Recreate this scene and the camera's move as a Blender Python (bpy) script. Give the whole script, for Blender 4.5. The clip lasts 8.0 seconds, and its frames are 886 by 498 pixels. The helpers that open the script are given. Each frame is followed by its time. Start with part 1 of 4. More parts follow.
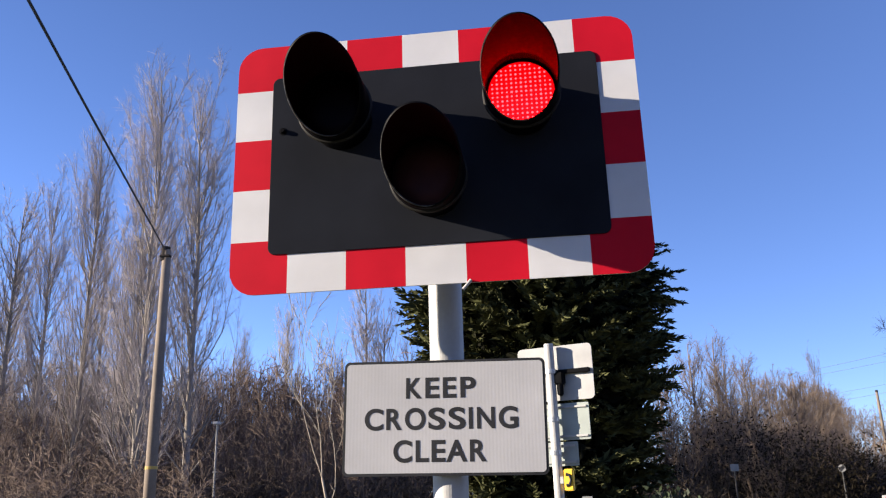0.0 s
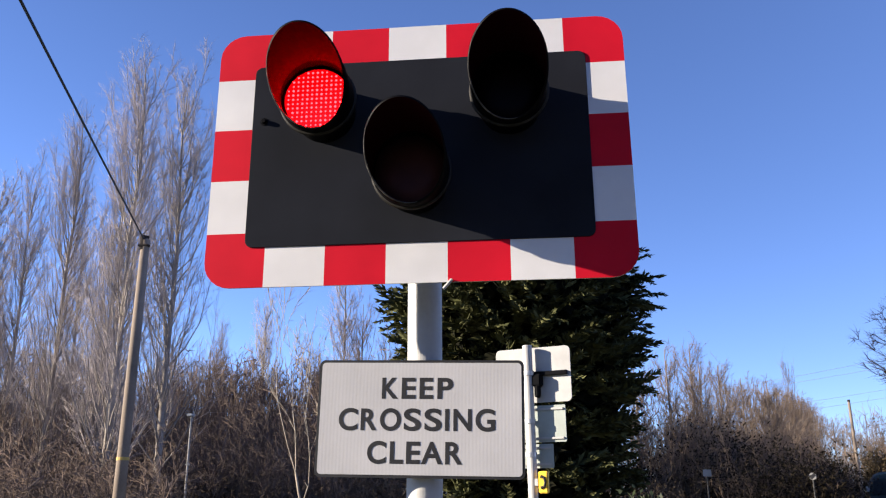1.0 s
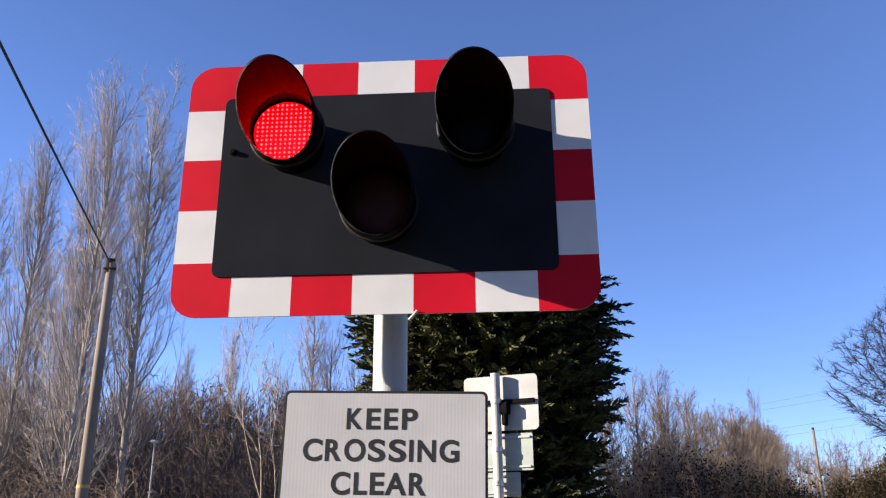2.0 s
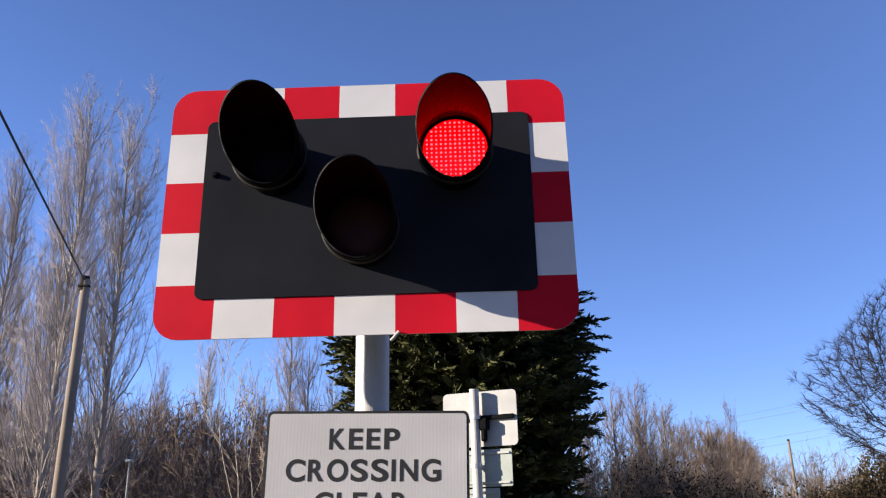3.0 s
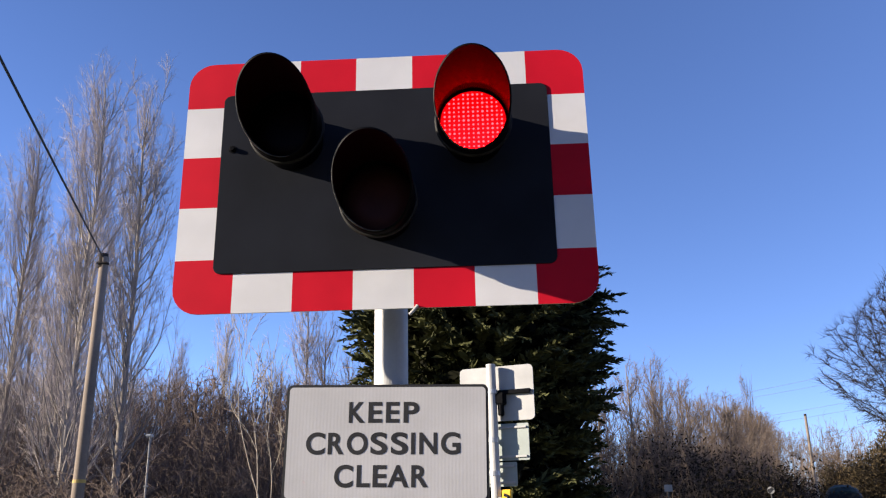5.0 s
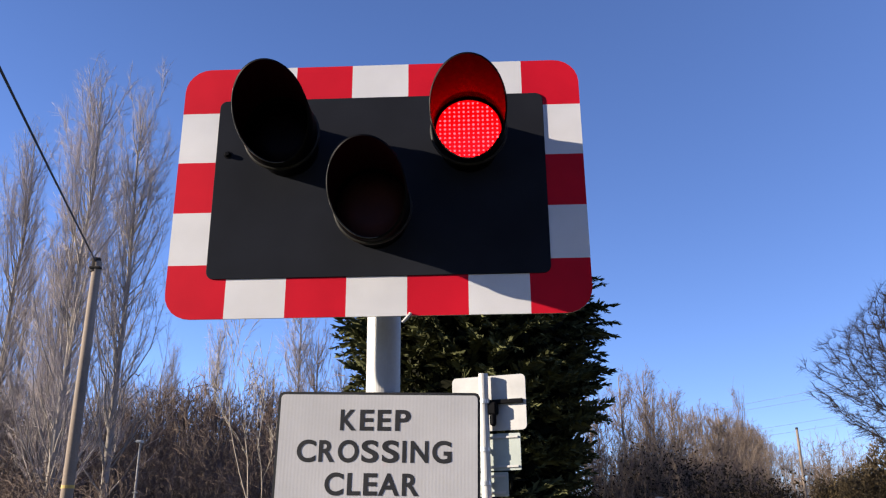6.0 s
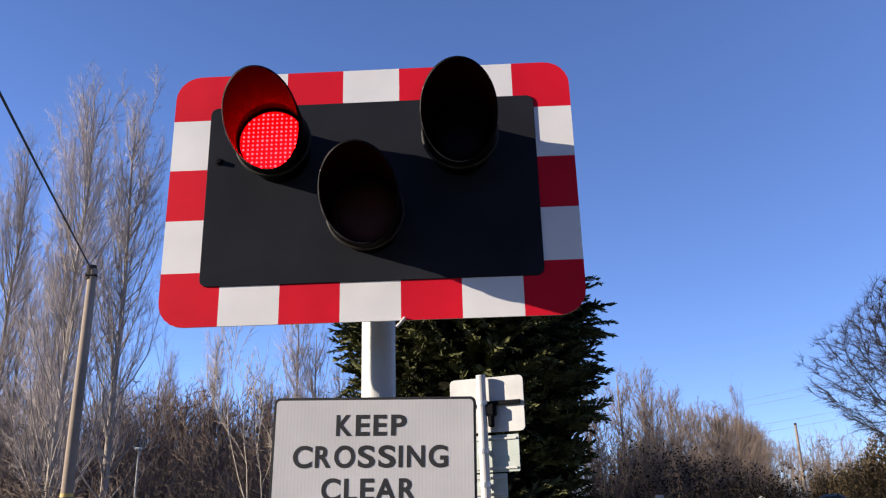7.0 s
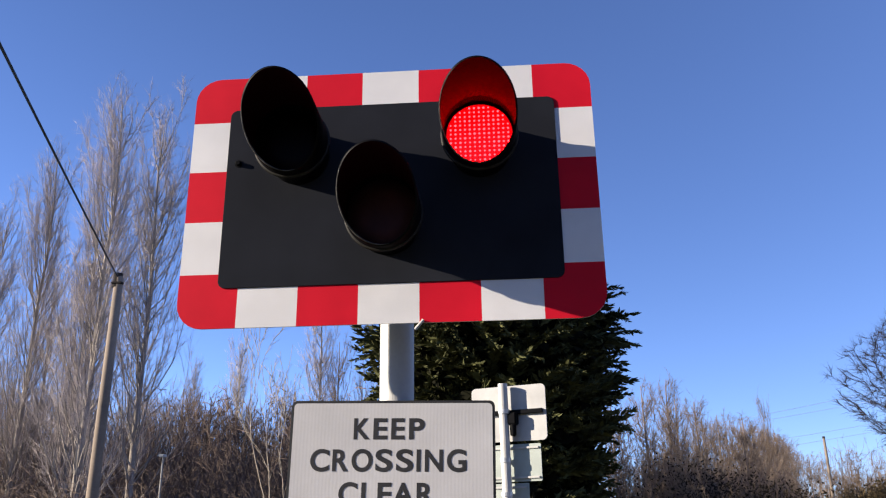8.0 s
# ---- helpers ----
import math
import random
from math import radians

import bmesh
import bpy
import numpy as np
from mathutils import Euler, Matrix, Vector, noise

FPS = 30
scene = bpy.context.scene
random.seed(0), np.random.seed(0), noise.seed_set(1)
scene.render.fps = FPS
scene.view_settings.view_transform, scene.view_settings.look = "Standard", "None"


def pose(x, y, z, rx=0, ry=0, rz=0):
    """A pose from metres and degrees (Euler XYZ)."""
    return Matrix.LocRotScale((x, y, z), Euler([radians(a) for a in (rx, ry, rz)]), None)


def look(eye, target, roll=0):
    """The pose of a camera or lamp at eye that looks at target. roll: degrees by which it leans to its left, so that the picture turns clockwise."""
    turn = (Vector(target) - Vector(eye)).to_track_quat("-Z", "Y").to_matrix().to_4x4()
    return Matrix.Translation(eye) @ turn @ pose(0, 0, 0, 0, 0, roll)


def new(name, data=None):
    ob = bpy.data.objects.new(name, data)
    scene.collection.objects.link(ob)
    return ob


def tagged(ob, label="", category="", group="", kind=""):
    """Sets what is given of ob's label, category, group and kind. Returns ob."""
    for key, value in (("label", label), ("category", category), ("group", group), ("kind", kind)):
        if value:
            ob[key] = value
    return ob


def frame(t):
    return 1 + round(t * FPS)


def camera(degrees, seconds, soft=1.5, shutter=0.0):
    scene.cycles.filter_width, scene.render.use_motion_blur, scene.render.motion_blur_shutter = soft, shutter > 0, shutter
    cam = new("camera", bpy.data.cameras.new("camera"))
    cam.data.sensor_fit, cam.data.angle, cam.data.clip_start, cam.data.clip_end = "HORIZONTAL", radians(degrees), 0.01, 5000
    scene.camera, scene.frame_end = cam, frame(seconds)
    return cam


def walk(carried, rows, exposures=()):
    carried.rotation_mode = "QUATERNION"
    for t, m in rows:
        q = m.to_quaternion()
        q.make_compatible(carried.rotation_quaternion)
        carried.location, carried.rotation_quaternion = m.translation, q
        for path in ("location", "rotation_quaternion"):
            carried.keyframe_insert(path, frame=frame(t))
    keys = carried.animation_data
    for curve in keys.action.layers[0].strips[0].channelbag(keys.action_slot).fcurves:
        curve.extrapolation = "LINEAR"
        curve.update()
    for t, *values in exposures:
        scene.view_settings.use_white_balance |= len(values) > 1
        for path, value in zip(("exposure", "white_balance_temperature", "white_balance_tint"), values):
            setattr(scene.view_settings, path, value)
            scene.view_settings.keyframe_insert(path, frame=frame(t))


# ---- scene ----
cam = camera(57.1, 8.0, soft=1.2)
PATH = [
    (0, (0.28, -2.167, 1.538), (0.053, -0.267, 2.119), -1.7),
    (0.2, (0.281, -2.138, 1.543), (0.06, -0.236, 2.129), -0.8),
    (0.5, (0.28, -2.104, 1.549), (0.081, -0.201, 2.131), -0.4),
    (1, (0.276, -2.126, 1.551), (0.094, -0.22, 2.127), -0.3),
    (1.2, (0.283, -2.134, 1.555), (0.132, -0.234, 2.17), -0.6),
    (1.5, (0.292, -2.146, 1.56), (0.163, -0.253, 2.195), -0.5),
    (2.8, (0.286, -2.19, 1.557), (0.221, -0.3, 2.207), -1.0),
    (3, (0.284, -2.2, 1.565), (0.232, -0.315, 2.234), -1.2),
    (3.5, (0.283, -2.188, 1.569), (0.263, -0.304, 2.241), -1.2),
    (4, (0.285, -2.195, 1.566), (0.277, -0.307, 2.226), -0.5),
    (4.5, (0.276, -2.202, 1.564), (0.223, -0.311, 2.213), -1.0),
    (5, (0.274, -2.186, 1.562), (0.183, -0.285, 2.176), -1.1),
    (6.5, (0.276, -2.185, 1.56), (0.206, -0.292, 2.202), -0.3),
    (7, (0.284, -2.187, 1.566), (0.217, -0.293, 2.204), -1.5),
    (7.2, (0.29, -2.18, 1.562), (0.262, -0.285, 2.191), -1.3),
    (7.5, (0.294, -2.183, 1.56), (0.228, -0.285, 2.187), -1.1),
    (8, (0.294, -2.158, 1.552), (0.171, -0.275, 2.214), -0.8),
]
walk(cam, [(t, look(eye, target, roll)) for t, eye, target, roll in PATH],
     exposures=[(0, 1.48), (0.5, 1.53), (1.5, 1.56), (2.8, 1.41), (8, 1.41)])

# ---- light ----
SUN_TO = Vector((-4.0, -1.0, 1.31)).normalized()
world = bpy.data.worlds.new("sky")
scene.world = world
world.use_nodes = True
wn = world.node_tree.nodes
sky = wn.new("ShaderNodeTexSky")
sky.sky_type = "NISHITA"
sky.sun_disc = False
sky.sun_elevation = math.asin(SUN_TO.z)
sky.sun_rotation = math.atan2(-SUN_TO.x, SUN_TO.y)
sky.air_density, sky.dust_density, sky.ozone_density = 0.65, 0.15, 3.4
wn["Background"].inputs["Strength"].default_value = 0.077
tint = wn.new("ShaderNodeMix")
tint.data_type, tint.blend_type = "RGBA", "MULTIPLY"
tint.inputs["Factor"].default_value = 1.0
for socket in tint.inputs:
    if socket.type == "RGBA" and socket.name == "B":
        socket.default_value = (1.09, 1.06, 1.29, 1)
colours = [k for k in tint.inputs if k.type == "RGBA"]
world.node_tree.links.new(sky.outputs[0], colours[0])
world.node_tree.links.new([k for k in tint.outputs if k.type == "RGBA"][0], wn["Background"].inputs["Color"])

sun_data = bpy.data.lights.new("sun", "SUN")
sun_data.energy, sun_data.angle, sun_data.color = 5.0, radians(0.5), (1.0, 0.88, 0.72)
sun = new("sun", sun_data)
sun.matrix_world = look((-30, -10, 20), Vector((-30, -10, 20)) - SUN_TO)


# ---- materials ----
def material(name, colour, rough=0.6, metal=0.0, grain=60.0, vary=0.12, stain=3.0, stain_amount=0.18, bump=0.1, bump_size=0.002,
             spec=0.5, coat=0.0, per_object=0.0, per_island=0.0, emit=None, emit_strength=0.0):
    """A surface with fine grain, broader stains and fine relief."""
    m = bpy.data.materials.new(name)
    m.use_nodes = True
    nt = m.node_tree
    n, l = nt.nodes, nt.links
    b = n["Principled BSDF"]
    b.inputs["Metallic"].default_value = metal
    b.inputs["Specular IOR Level"].default_value = spec
    b.inputs["Coat Weight"].default_value = coat
    tc = n.new("ShaderNodeTexCoord")
    fine, broad = n.new("ShaderNodeTexNoise"), n.new("ShaderNodeTexNoise")
    fine.inputs["Scale"].default_value, fine.inputs["Detail"].default_value = grain, 4
    broad.inputs["Scale"].default_value, broad.inputs["Detail"].default_value = stain, 5
    l.new(tc.outputs["Object"], fine.inputs["Vector"])
    l.new(tc.outputs["Object"], broad.inputs["Vector"])

    def scaled(source, low, high):
        r = n.new("ShaderNodeMapRange")
        r.inputs["From Min"].default_value, r.inputs["From Max"].default_value = 0.25, 0.75
        r.inputs["To Min"].default_value, r.inputs["To Max"].default_value = low, high
        l.new(source, r.inputs["Value"])
        return r.outputs["Result"]

    def times(a, c):
        r = n.new("ShaderNodeMath")
        r.operation = "MULTIPLY"
        l.new(a, r.inputs[0])
        l.new(c, r.inputs[1])
        return r.outputs[0]

    value = times(scaled(fine.outputs["Fac"], 1 - vary, 1 + vary), scaled(broad.outputs["Fac"], 1 - stain_amount, 1 + stain_amount))
    if per_object:
        info = n.new("ShaderNodeObjectInfo")
        value = times(value, scaled(info.outputs["Random"], 1 - per_object, 1 + per_object))
    if per_island:
        geo = n.new("ShaderNodeNewGeometry")
        value = times(value, scaled(geo.outputs["Random Per Island"], 1 - per_island, 1 + per_island))
    mix = n.new("ShaderNodeVectorMath")
    mix.operation = "SCALE"
    mix.inputs[0].default_value = colour
    l.new(value, mix.inputs["Scale"])
    l.new(mix.outputs[0], b.inputs["Base Color"])
    l.new(scaled(broad.outputs["Fac"], max(rough - 0.08, 0.02), min(rough + 0.1, 1.0)), b.inputs["Roughness"])
    if bump:
        bp = n.new("ShaderNodeBump")
        bp.inputs["Strength"].default_value, bp.inputs["Distance"].default_value = bump, bump_size
        l.new(fine.outputs["Fac"], bp.inputs["Height"])
        l.new(bp.outputs[0], b.inputs["Normal"])
    if emit:
        b.inputs["Emission Color"].default_value = (*emit, 1)
        b.inputs["Emission Strength"].default_value = emit_strength
    return m


RED = material("red_reflective_sheet", (0.52, 0.007, 0.022), 0.6, spec=0.08, grain=400, vary=0.05, stain=6, stain_amount=0.13, bump=0.05, bump_size=0.0005)
WHITE = material("white_reflective_sheet", (0.62, 0.607, 0.612), 0.5, spec=0.3, grain=400, vary=0.04, stain=6, stain_amount=0.09, bump=0.05, bump_size=0.0005)
ALUMINIUM = material("weathered_aluminium", (0.55, 0.56, 0.57), 0.5, 0.7, grain=120, stain=8)
BLACK = material("black_panel_paint", (0.0165, 0.0178, 0.0232), 0.75, spec=0.02, grain=300, vary=0.08, stain=4, stain_amount=0.25, bump=0.08, bump_size=0.0006)
HOOD = material("black_hood_paint", (0.0025, 0.0025, 0.0035), 0.5, spec=0.05, grain=150, vary=0.1, stain=10, stain_amount=0.3, bump=0.06, bump_size=0.0008)
RIM_GLINT = material("worn_rim_glint", (0.085, 0.082, 0.078), 0.4, 0.2, grain=90, vary=0.3, stain=30, stain_amount=0.8, spec=0.3)
HOOD_IN = material("matt_black_lining", (0.0110, 0.0009, 0.0022), 0.95, grain=150, vary=0.1, stain=10, bump=0.06, spec=0.02)
SHADE_SLEEVE = material("black_shade_sleeve", (0.0022, 0.0018, 0.0018), 0.95, spec=0.02, grain=150, vary=0.1)
COLLAR = material("worn_grey_collar", (0.022, 0.021, 0.020), 0.5, 0.1, spec=0.08, grain=120, vary=0.2, stain=25, stain_amount=0.5)
LENS_RED = material("dark_red_lens", (0.005, 0.002, 0.003), 0.5, spec=0.08, grain=200, vary=0.05, stain=15, bump=0.15, bump_size=0.0006)
LENS_AMBER = material("dark_amber_lens", (0.065, 0.022, 0.021), 0.45, spec=0.08, grain=200, vary=0.05, stain=15, bump=0.15, bump_size=0.0006)
GLOW = material("lit_red_lens", (0.3, 0.01, 0.01), 0.4, vary=0.02, emit=(1.0, 0.001, 0.004), emit_strength=0.30)
GLOW_DOT = material("lit_led", (0.5, 0.05, 0.05), 0.4, vary=0.02, emit=(1.0, 0.0012, 0.0016), emit_strength=75.0)
POST_WHITE = material("white_post_paint", (0.37, 0.362, 0.352), 0.5, grain=90, vary=0.04, stain=5, stain_amount=0.12, bump=0.08)
BRACKET = material("galvanised_bracket", (0.45, 0.46, 0.47), 0.45, 0.8, grain=80, stain=12)
SIGN_GREY = material("sign_back_grey", (0.35, 0.345, 0.34), 0.55, 0.1, grain=120, vary=0.05, stain=5)
SIGN_GREEN = material("sign_back_pale_green", (0.27, 0.30, 0.28), 0.55, grain=120, vary=0.05, stain=5)
SIGN_BLACK = material("sign_black_print", (0.018, 0.018, 0.021), 0.6, spec=0.3, grain=200, vary=0.12, stain=9, stain_amount=0.3)
YELLOW = material("yellow_box_paint", (0.72, 0.42, 0.02), 0.45, grain=100, vary=0.06)
FADED_YELLOW = material("faded_yellow_band", (0.42, 0.29, 0.07), 0.7, grain=60, vary=0.2, stain=9, stain_amount=0.4)
POLE_WOOD = material("weathered_pole_wood", (0.165, 0.128, 0.10), 0.85, grain=45, vary=0.25, stain=1.5, stain_amount=0.3, bump=0.5, bump_size=0.006)
DARK_POST = material("dark_post_paint", (0.035, 0.034, 0.032), 0.7, grain=60, vary=0.1)
SIGN_BACK_SHADE = material("dull_sign_back_shade", (0.20, 0.195, 0.19), 0.6, grain=60, vary=0.1)
LAMP_GREY = material("dull_grey_column_paint", (0.20, 0.19, 0.175), 0.7, grain=50, vary=0.15, stain=2)
STEEL = material("grey_galvanised_steel", (0.36, 0.36, 0.35), 0.5, 0.5, grain=70)
CABLE = material("black_cable", (0.012, 0.012, 0.014), 0.6)
BARK = material("grey_poplar_bark", (0.205, 0.178, 0.156), 0.9, grain=18, vary=0.3, stain=0.7, stain_amount=0.5, bump=0.5, bump_size=0.01, per_object=0.1)
TWIG = material("poplar_twigs", (0.25, 0.212, 0.205), 0.85, grain=8, vary=0.12, stain=0.5, stain_amount=0.2, bump=0, per_island=0.15, per_object=0.1)
ROW_TWIG = material("brown_roadside_twigs", (0.135, 0.094, 0.066), 0.85, grain=8, vary=0.12, stain=0.5, stain_amount=0.2, bump=0, per_island=0.15, per_object=0.12)
ROW_BARK = material("brown_roadside_bark", (0.16, 0.125, 0.10), 0.9, grain=18, vary=0.3, stain=0.9, stain_amount=0.4, bump=0.4, bump_size=0.01)
SCRUB = material("brown_scrub_twigs", (0.104, 0.071, 0.054), 0.9, grain=6, vary=0.15, stain=0.4, stain_amount=0.25, bump=0, per_island=0.15, per_object=0.15)
PALE_BARK = material("pale_bark", (0.25, 0.21, 0.165), 0.85, grain=20, vary=0.25, stain=1.2, stain_amount=0.4, bump=0.3, bump_size=0.006)
DARK_BARK = material("dark_bark", (0.024, 0.020, 0.019), 0.9, spec=0.1, grain=20, vary=0.25, stain=1.2, stain_amount=0.3, bump=0.3, bump_size=0.006)
DARK_TWIG = material("dark_twigs", (0.015, 0.012, 0.012), 0.9, spec=0.1, grain=9, vary=0.15, stain=0.6, bump=0, per_island=0.2)
FOLIAGE = material("cypress_foliage", (0.060, 0.062, 0.025), 0.8, grain=12, vary=0.2, stain=0.9, stain_amount=0.35, bump=0, per_island=0.3, spec=0.1)
OLIVE = material("olive_shrub_leaves", (0.095, 0.070, 0.038), 0.85, grain=12, vary=0.2, stain=0.8, stain_amount=0.3, bump=0, per_island=0.15, spec=0.1)
LAUREL = material("green_shrub_leaves", (0.020, 0.029, 0.010), 0.7, grain=12, vary=0.2, stain=0.8, stain_amount=0.3, bump=0, per_island=0.35, spec=0.4)
INNER_FOLIAGE = material("shade_dark_inner_foliage", (0.010, 0.010, 0.006), 0.9, grain=12, vary=0.2, bump=0, per_island=0.3, spec=0.05)
# near black: the shade low in the roadside growth is put into the colour
SHADE_LEAF = material("shade_dark_leaves", (0.014, 0.0112, 0.008), 0.95, grain=10, vary=0.15, stain=0.4, stain_amount=0.25, bump=0, per_island=0.1, spec=0.03)
BRAMBLE = material("brown_bramble", (0.062, 0.046, 0.034), 0.9, grain=10, vary=0.2, stain=0.4, stain_amount=0.4, bump=0, per_island=0.3, spec=0.08)
GRASS = material("winter_grass", (0.085, 0.085, 0.035), 0.95, grain=9, vary=0.3, stain=0.15, stain_amount=0.35, bump=0.6, bump_size=0.03)
ASPHALT = material("worn_asphalt", (0.055, 0.056, 0.06), 0.85, grain=40, vary=0.25, stain=0.3, stain_amount=0.25, bump=0.4, bump_size=0.004)
KERB = material("concrete_kerb", (0.30, 0.29, 0.27), 0.9, grain=30, vary=0.15, stain=1.2, bump=0.3)
CAR_PAINT = material("dark_green_car_paint", (0.006, 0.014, 0.012), 0.55, 0.0, spec=0.2, grain=50, vary=0.03, coat=0.0, bump=0)
GLASS_DARK = material("tinted_car_glass", (0.012, 0.014, 0.015), 0.4, spec=0.1, grain=40, vary=0.02, bump=0)
RUBBER = material("tyre_rubber", (0.02, 0.02, 0.02), 0.85)
LAMP_CLEAR = material("clear_headlamp", (0.7, 0.7, 0.68), 0.15, bump=0)


def striped_white():
    """White sign sheet with faint upright ribs."""
    m = WHITE.copy()
    m.name = "ribbed_white_sign_sheet"
    for k in m.node_tree.nodes:
        if k.type == "VECT_MATH":
            k.inputs[0].default_value = (0.46, 0.45, 0.46)
    n, l = m.node_tree.nodes, m.node_tree.links
    b = n["Principled BSDF"]
    wave = n.new("ShaderNodeTexWave")
    wave.bands_direction = "X"
    wave.inputs["Scale"].default_value = 32.0
    wave.inputs["Distortion"].default_value = 0.6
    wave.inputs["Detail"].default_value = 1.0
    tc = [k for k in n if k.type == "TEX_COORD"][0]
    l.new(tc.outputs["Object"], wave.inputs["Vector"])
    r = n.new("ShaderNodeMapRange")
    r.inputs["To Min"].default_value, r.inputs["To Max"].default_value = 0.96, 1.02
    l.new(wave.outputs["Fac"], r.inputs["Value"])
    old = b.inputs["Base Color"].links[0].from_socket
    sc = n.new("ShaderNodeVectorMath")
    sc.operation = "SCALE"
    l.new(old, sc.inputs[0])
    l.new(r.outputs["Result"], sc.inputs["Scale"])
    l.new(sc.outputs[0], b.inputs["Base Color"])
    bp = n.new("ShaderNodeBump")
    bp.inputs["Strength"].default_value, bp.inputs["Distance"].default_value = 0.06, 0.001
    l.new(wave.outputs["Fac"], bp.inputs["Height"])
    l.new(bp.outputs[0], b.inputs["Normal"])
    return m


SIGN_WHITE = striped_white()


# ---- building helpers ----
class Geo:
    """Gathers vertices and faces for one mesh."""

    def __init__(self):
        self.v, self.f = [], []

    def add(self, verts, faces):
        k = len(self.v)
        self.v += [tuple(p) for p in verts]
        self.f += [tuple(i + k for i in face) for face in faces]
        return self

    def box(self, x0, x1, y0, y1, z0, z1, bevel=0.0):
        b = min(bevel, (x1 - x0) / 3, (y1 - y0) / 3, (z1 - z0) / 3)
        if b <= 0:
            v = [(x, y, z) for z in (z0, z1) for y in (y0, y1) for x in (x0, x1)]
            return self.add(v, [(0, 2, 3, 1), (4, 5, 7, 6), (0, 1, 5, 4), (2, 6, 7, 3), (0, 4, 6, 2), (1, 3, 7, 5)])
        bm = bmesh.new()
        bmesh.ops.create_cube(bm, size=1)
        for p in bm.verts:
            p.co = ((x0 + x1) / 2 + p.co.x * (x1 - x0), (y0 + y1) / 2 + p.co.y * (y1 - y0), (z0 + z1) / 2 + p.co.z * (z1 - z0))
        bmesh.ops.bevel(bm, geom=bm.edges[:], offset=b, segments=2, affect="EDGES")
        bm.verts.index_update()
        self.add([p.co for p in bm.verts], [[p.index for p in f.verts] for f in bm.faces])
        bm.free()
        return self

    def tube(self, pts, radii, sides=8, caps=True):
        pts = [Vector(p) for p in pts]
        k, side = len(self.v), None
        for i, p in enumerate(pts):
            way = (pts[min(i + 1, len(pts) - 1)] - pts[max(i - 1, 0)]).normalized()
            side = (side - way * side.dot(way)).normalized() if side else way.orthogonal().normalized()
            up = way.cross(side)
            for j in range(sides):
                a = 2 * math.pi * j / sides
                self.v.append(tuple(p + float(radii[i]) * (math.cos(a) * side + math.sin(a) * up)))
        for i in range(len(pts) - 1):
            for j in range(sides):
                a, c = k + i * sides + j, k + i * sides + (j + 1) % sides
                self.f.append((a, c, c + sides, a + sides))
        if caps:
            self.f.append(tuple(range(k + sides - 1, k - 1, -1)))
            self.f.append(tuple(range(k + (len(pts) - 1) * sides, k + len(pts) * sides)))
        return self

    def plate(self, outline, y0, y1, bevel=0.0):
        """An upright plate in x and z with the given outline, front at y0, back at y1, the front edge eased by bevel."""
        n = len(outline)
        cx, cz = sum(p[0] for p in outline) / n, sum(p[1] for p in outline) / n
        rings = []
        if bevel:
            w = max(abs(p[0] - cx) for p in outline)
            h = max(abs(p[1] - cz) for p in outline)
            rings.append([(cx + (x - cx) * (1 - bevel / w), y0, cz + (z - cz) * (1 - bevel / h)) for x, z in outline])
            rings.append([(x, y0 + bevel, z) for x, z in outline])
        else:
            rings.append([(x, y0, z) for x, z in outline])
        rings.append([(x, y1, z) for x, z in outline])
        v = [p for r in rings for p in r]
        f = [tuple(range(n)), tuple(range(len(v) - 1, len(v) - 1 - n, -1))]
        for r in range(len(rings) - 1):
            for i in range(n):
                j = (i + 1) % n
                f.append((r * n + j, r * n + i, (r + 1) * n + i, (r + 1) * n + j))
        return self.add(v, f)

    def lathe(self, profile, sides=32, closed=False):
        """Turns a profile of (radius, y) about the y axis."""
        k, n = len(self.v), len(profile)
        for r, y in profile:
            for j in range(sides):
                a = 2 * math.pi * j / sides
                self.v.append((r * math.cos(a), y, r * math.sin(a)))
        for i in range(n if closed else n - 1):
            for j in range(sides):
                a, c = k + i * sides + j, k + i * sides + (j + 1) % sides
                d, e = k + ((i + 1) % n) * sides + j, k + ((i + 1) % n) * sides + (j + 1) % sides
                self.f.append((a, c, e, d))
        return self

    def mesh(self, name, mat, smooth=False):
        me = bpy.data.meshes.new(name)
        me.from_pydata(self.v, [], self.f)
        bm = bmesh.new()
        bm.from_mesh(me)
        bmesh.ops.recalc_face_normals(bm, faces=bm.faces)
        bm.to_mesh(me)
        bm.free()
        me.materials.append(mat)
        if smooth:
            me.polygons.foreach_set("use_smooth", [True] * len(me.polygons))
        return me


def part(name, geo, mat, parent=None, label="", smooth=False):
    ob = new(name, geo.mesh(name, mat, smooth) if isinstance(geo, Geo) else geo)
    if parent:
        ob.parent = parent
    return tagged(ob, label)


def thing(name, label, category, m=None, group="", kind=""):
    ob = new(name)
    if m:
        ob.matrix_basis = m
    return tagged(ob, label, category, group, kind)


def rounded(x0, x1, z0, z1, r, which="abcd", steps=7):
    """A rectangle in x and z; the corners named (a lower left, b lower right, c upper right, d upper left) are rounded."""
    out = []
    for key, cx, cz, start in (("a", x0, z0, 180), ("b", x1, z0, 270), ("c", x1, z1, 0), ("d", x0, z1, 90)):
        if key in which:
            mx, mz = cx + (r if cx == x0 else -r), cz + (r if cz == z0 else -r)
            for i in range(steps):
                a = radians(start + 90 * i / (steps - 1))
                out.append((mx + r * math.cos(a), mz + r * math.sin(a)))
        else:
            out.append((cx, cz))
    return out


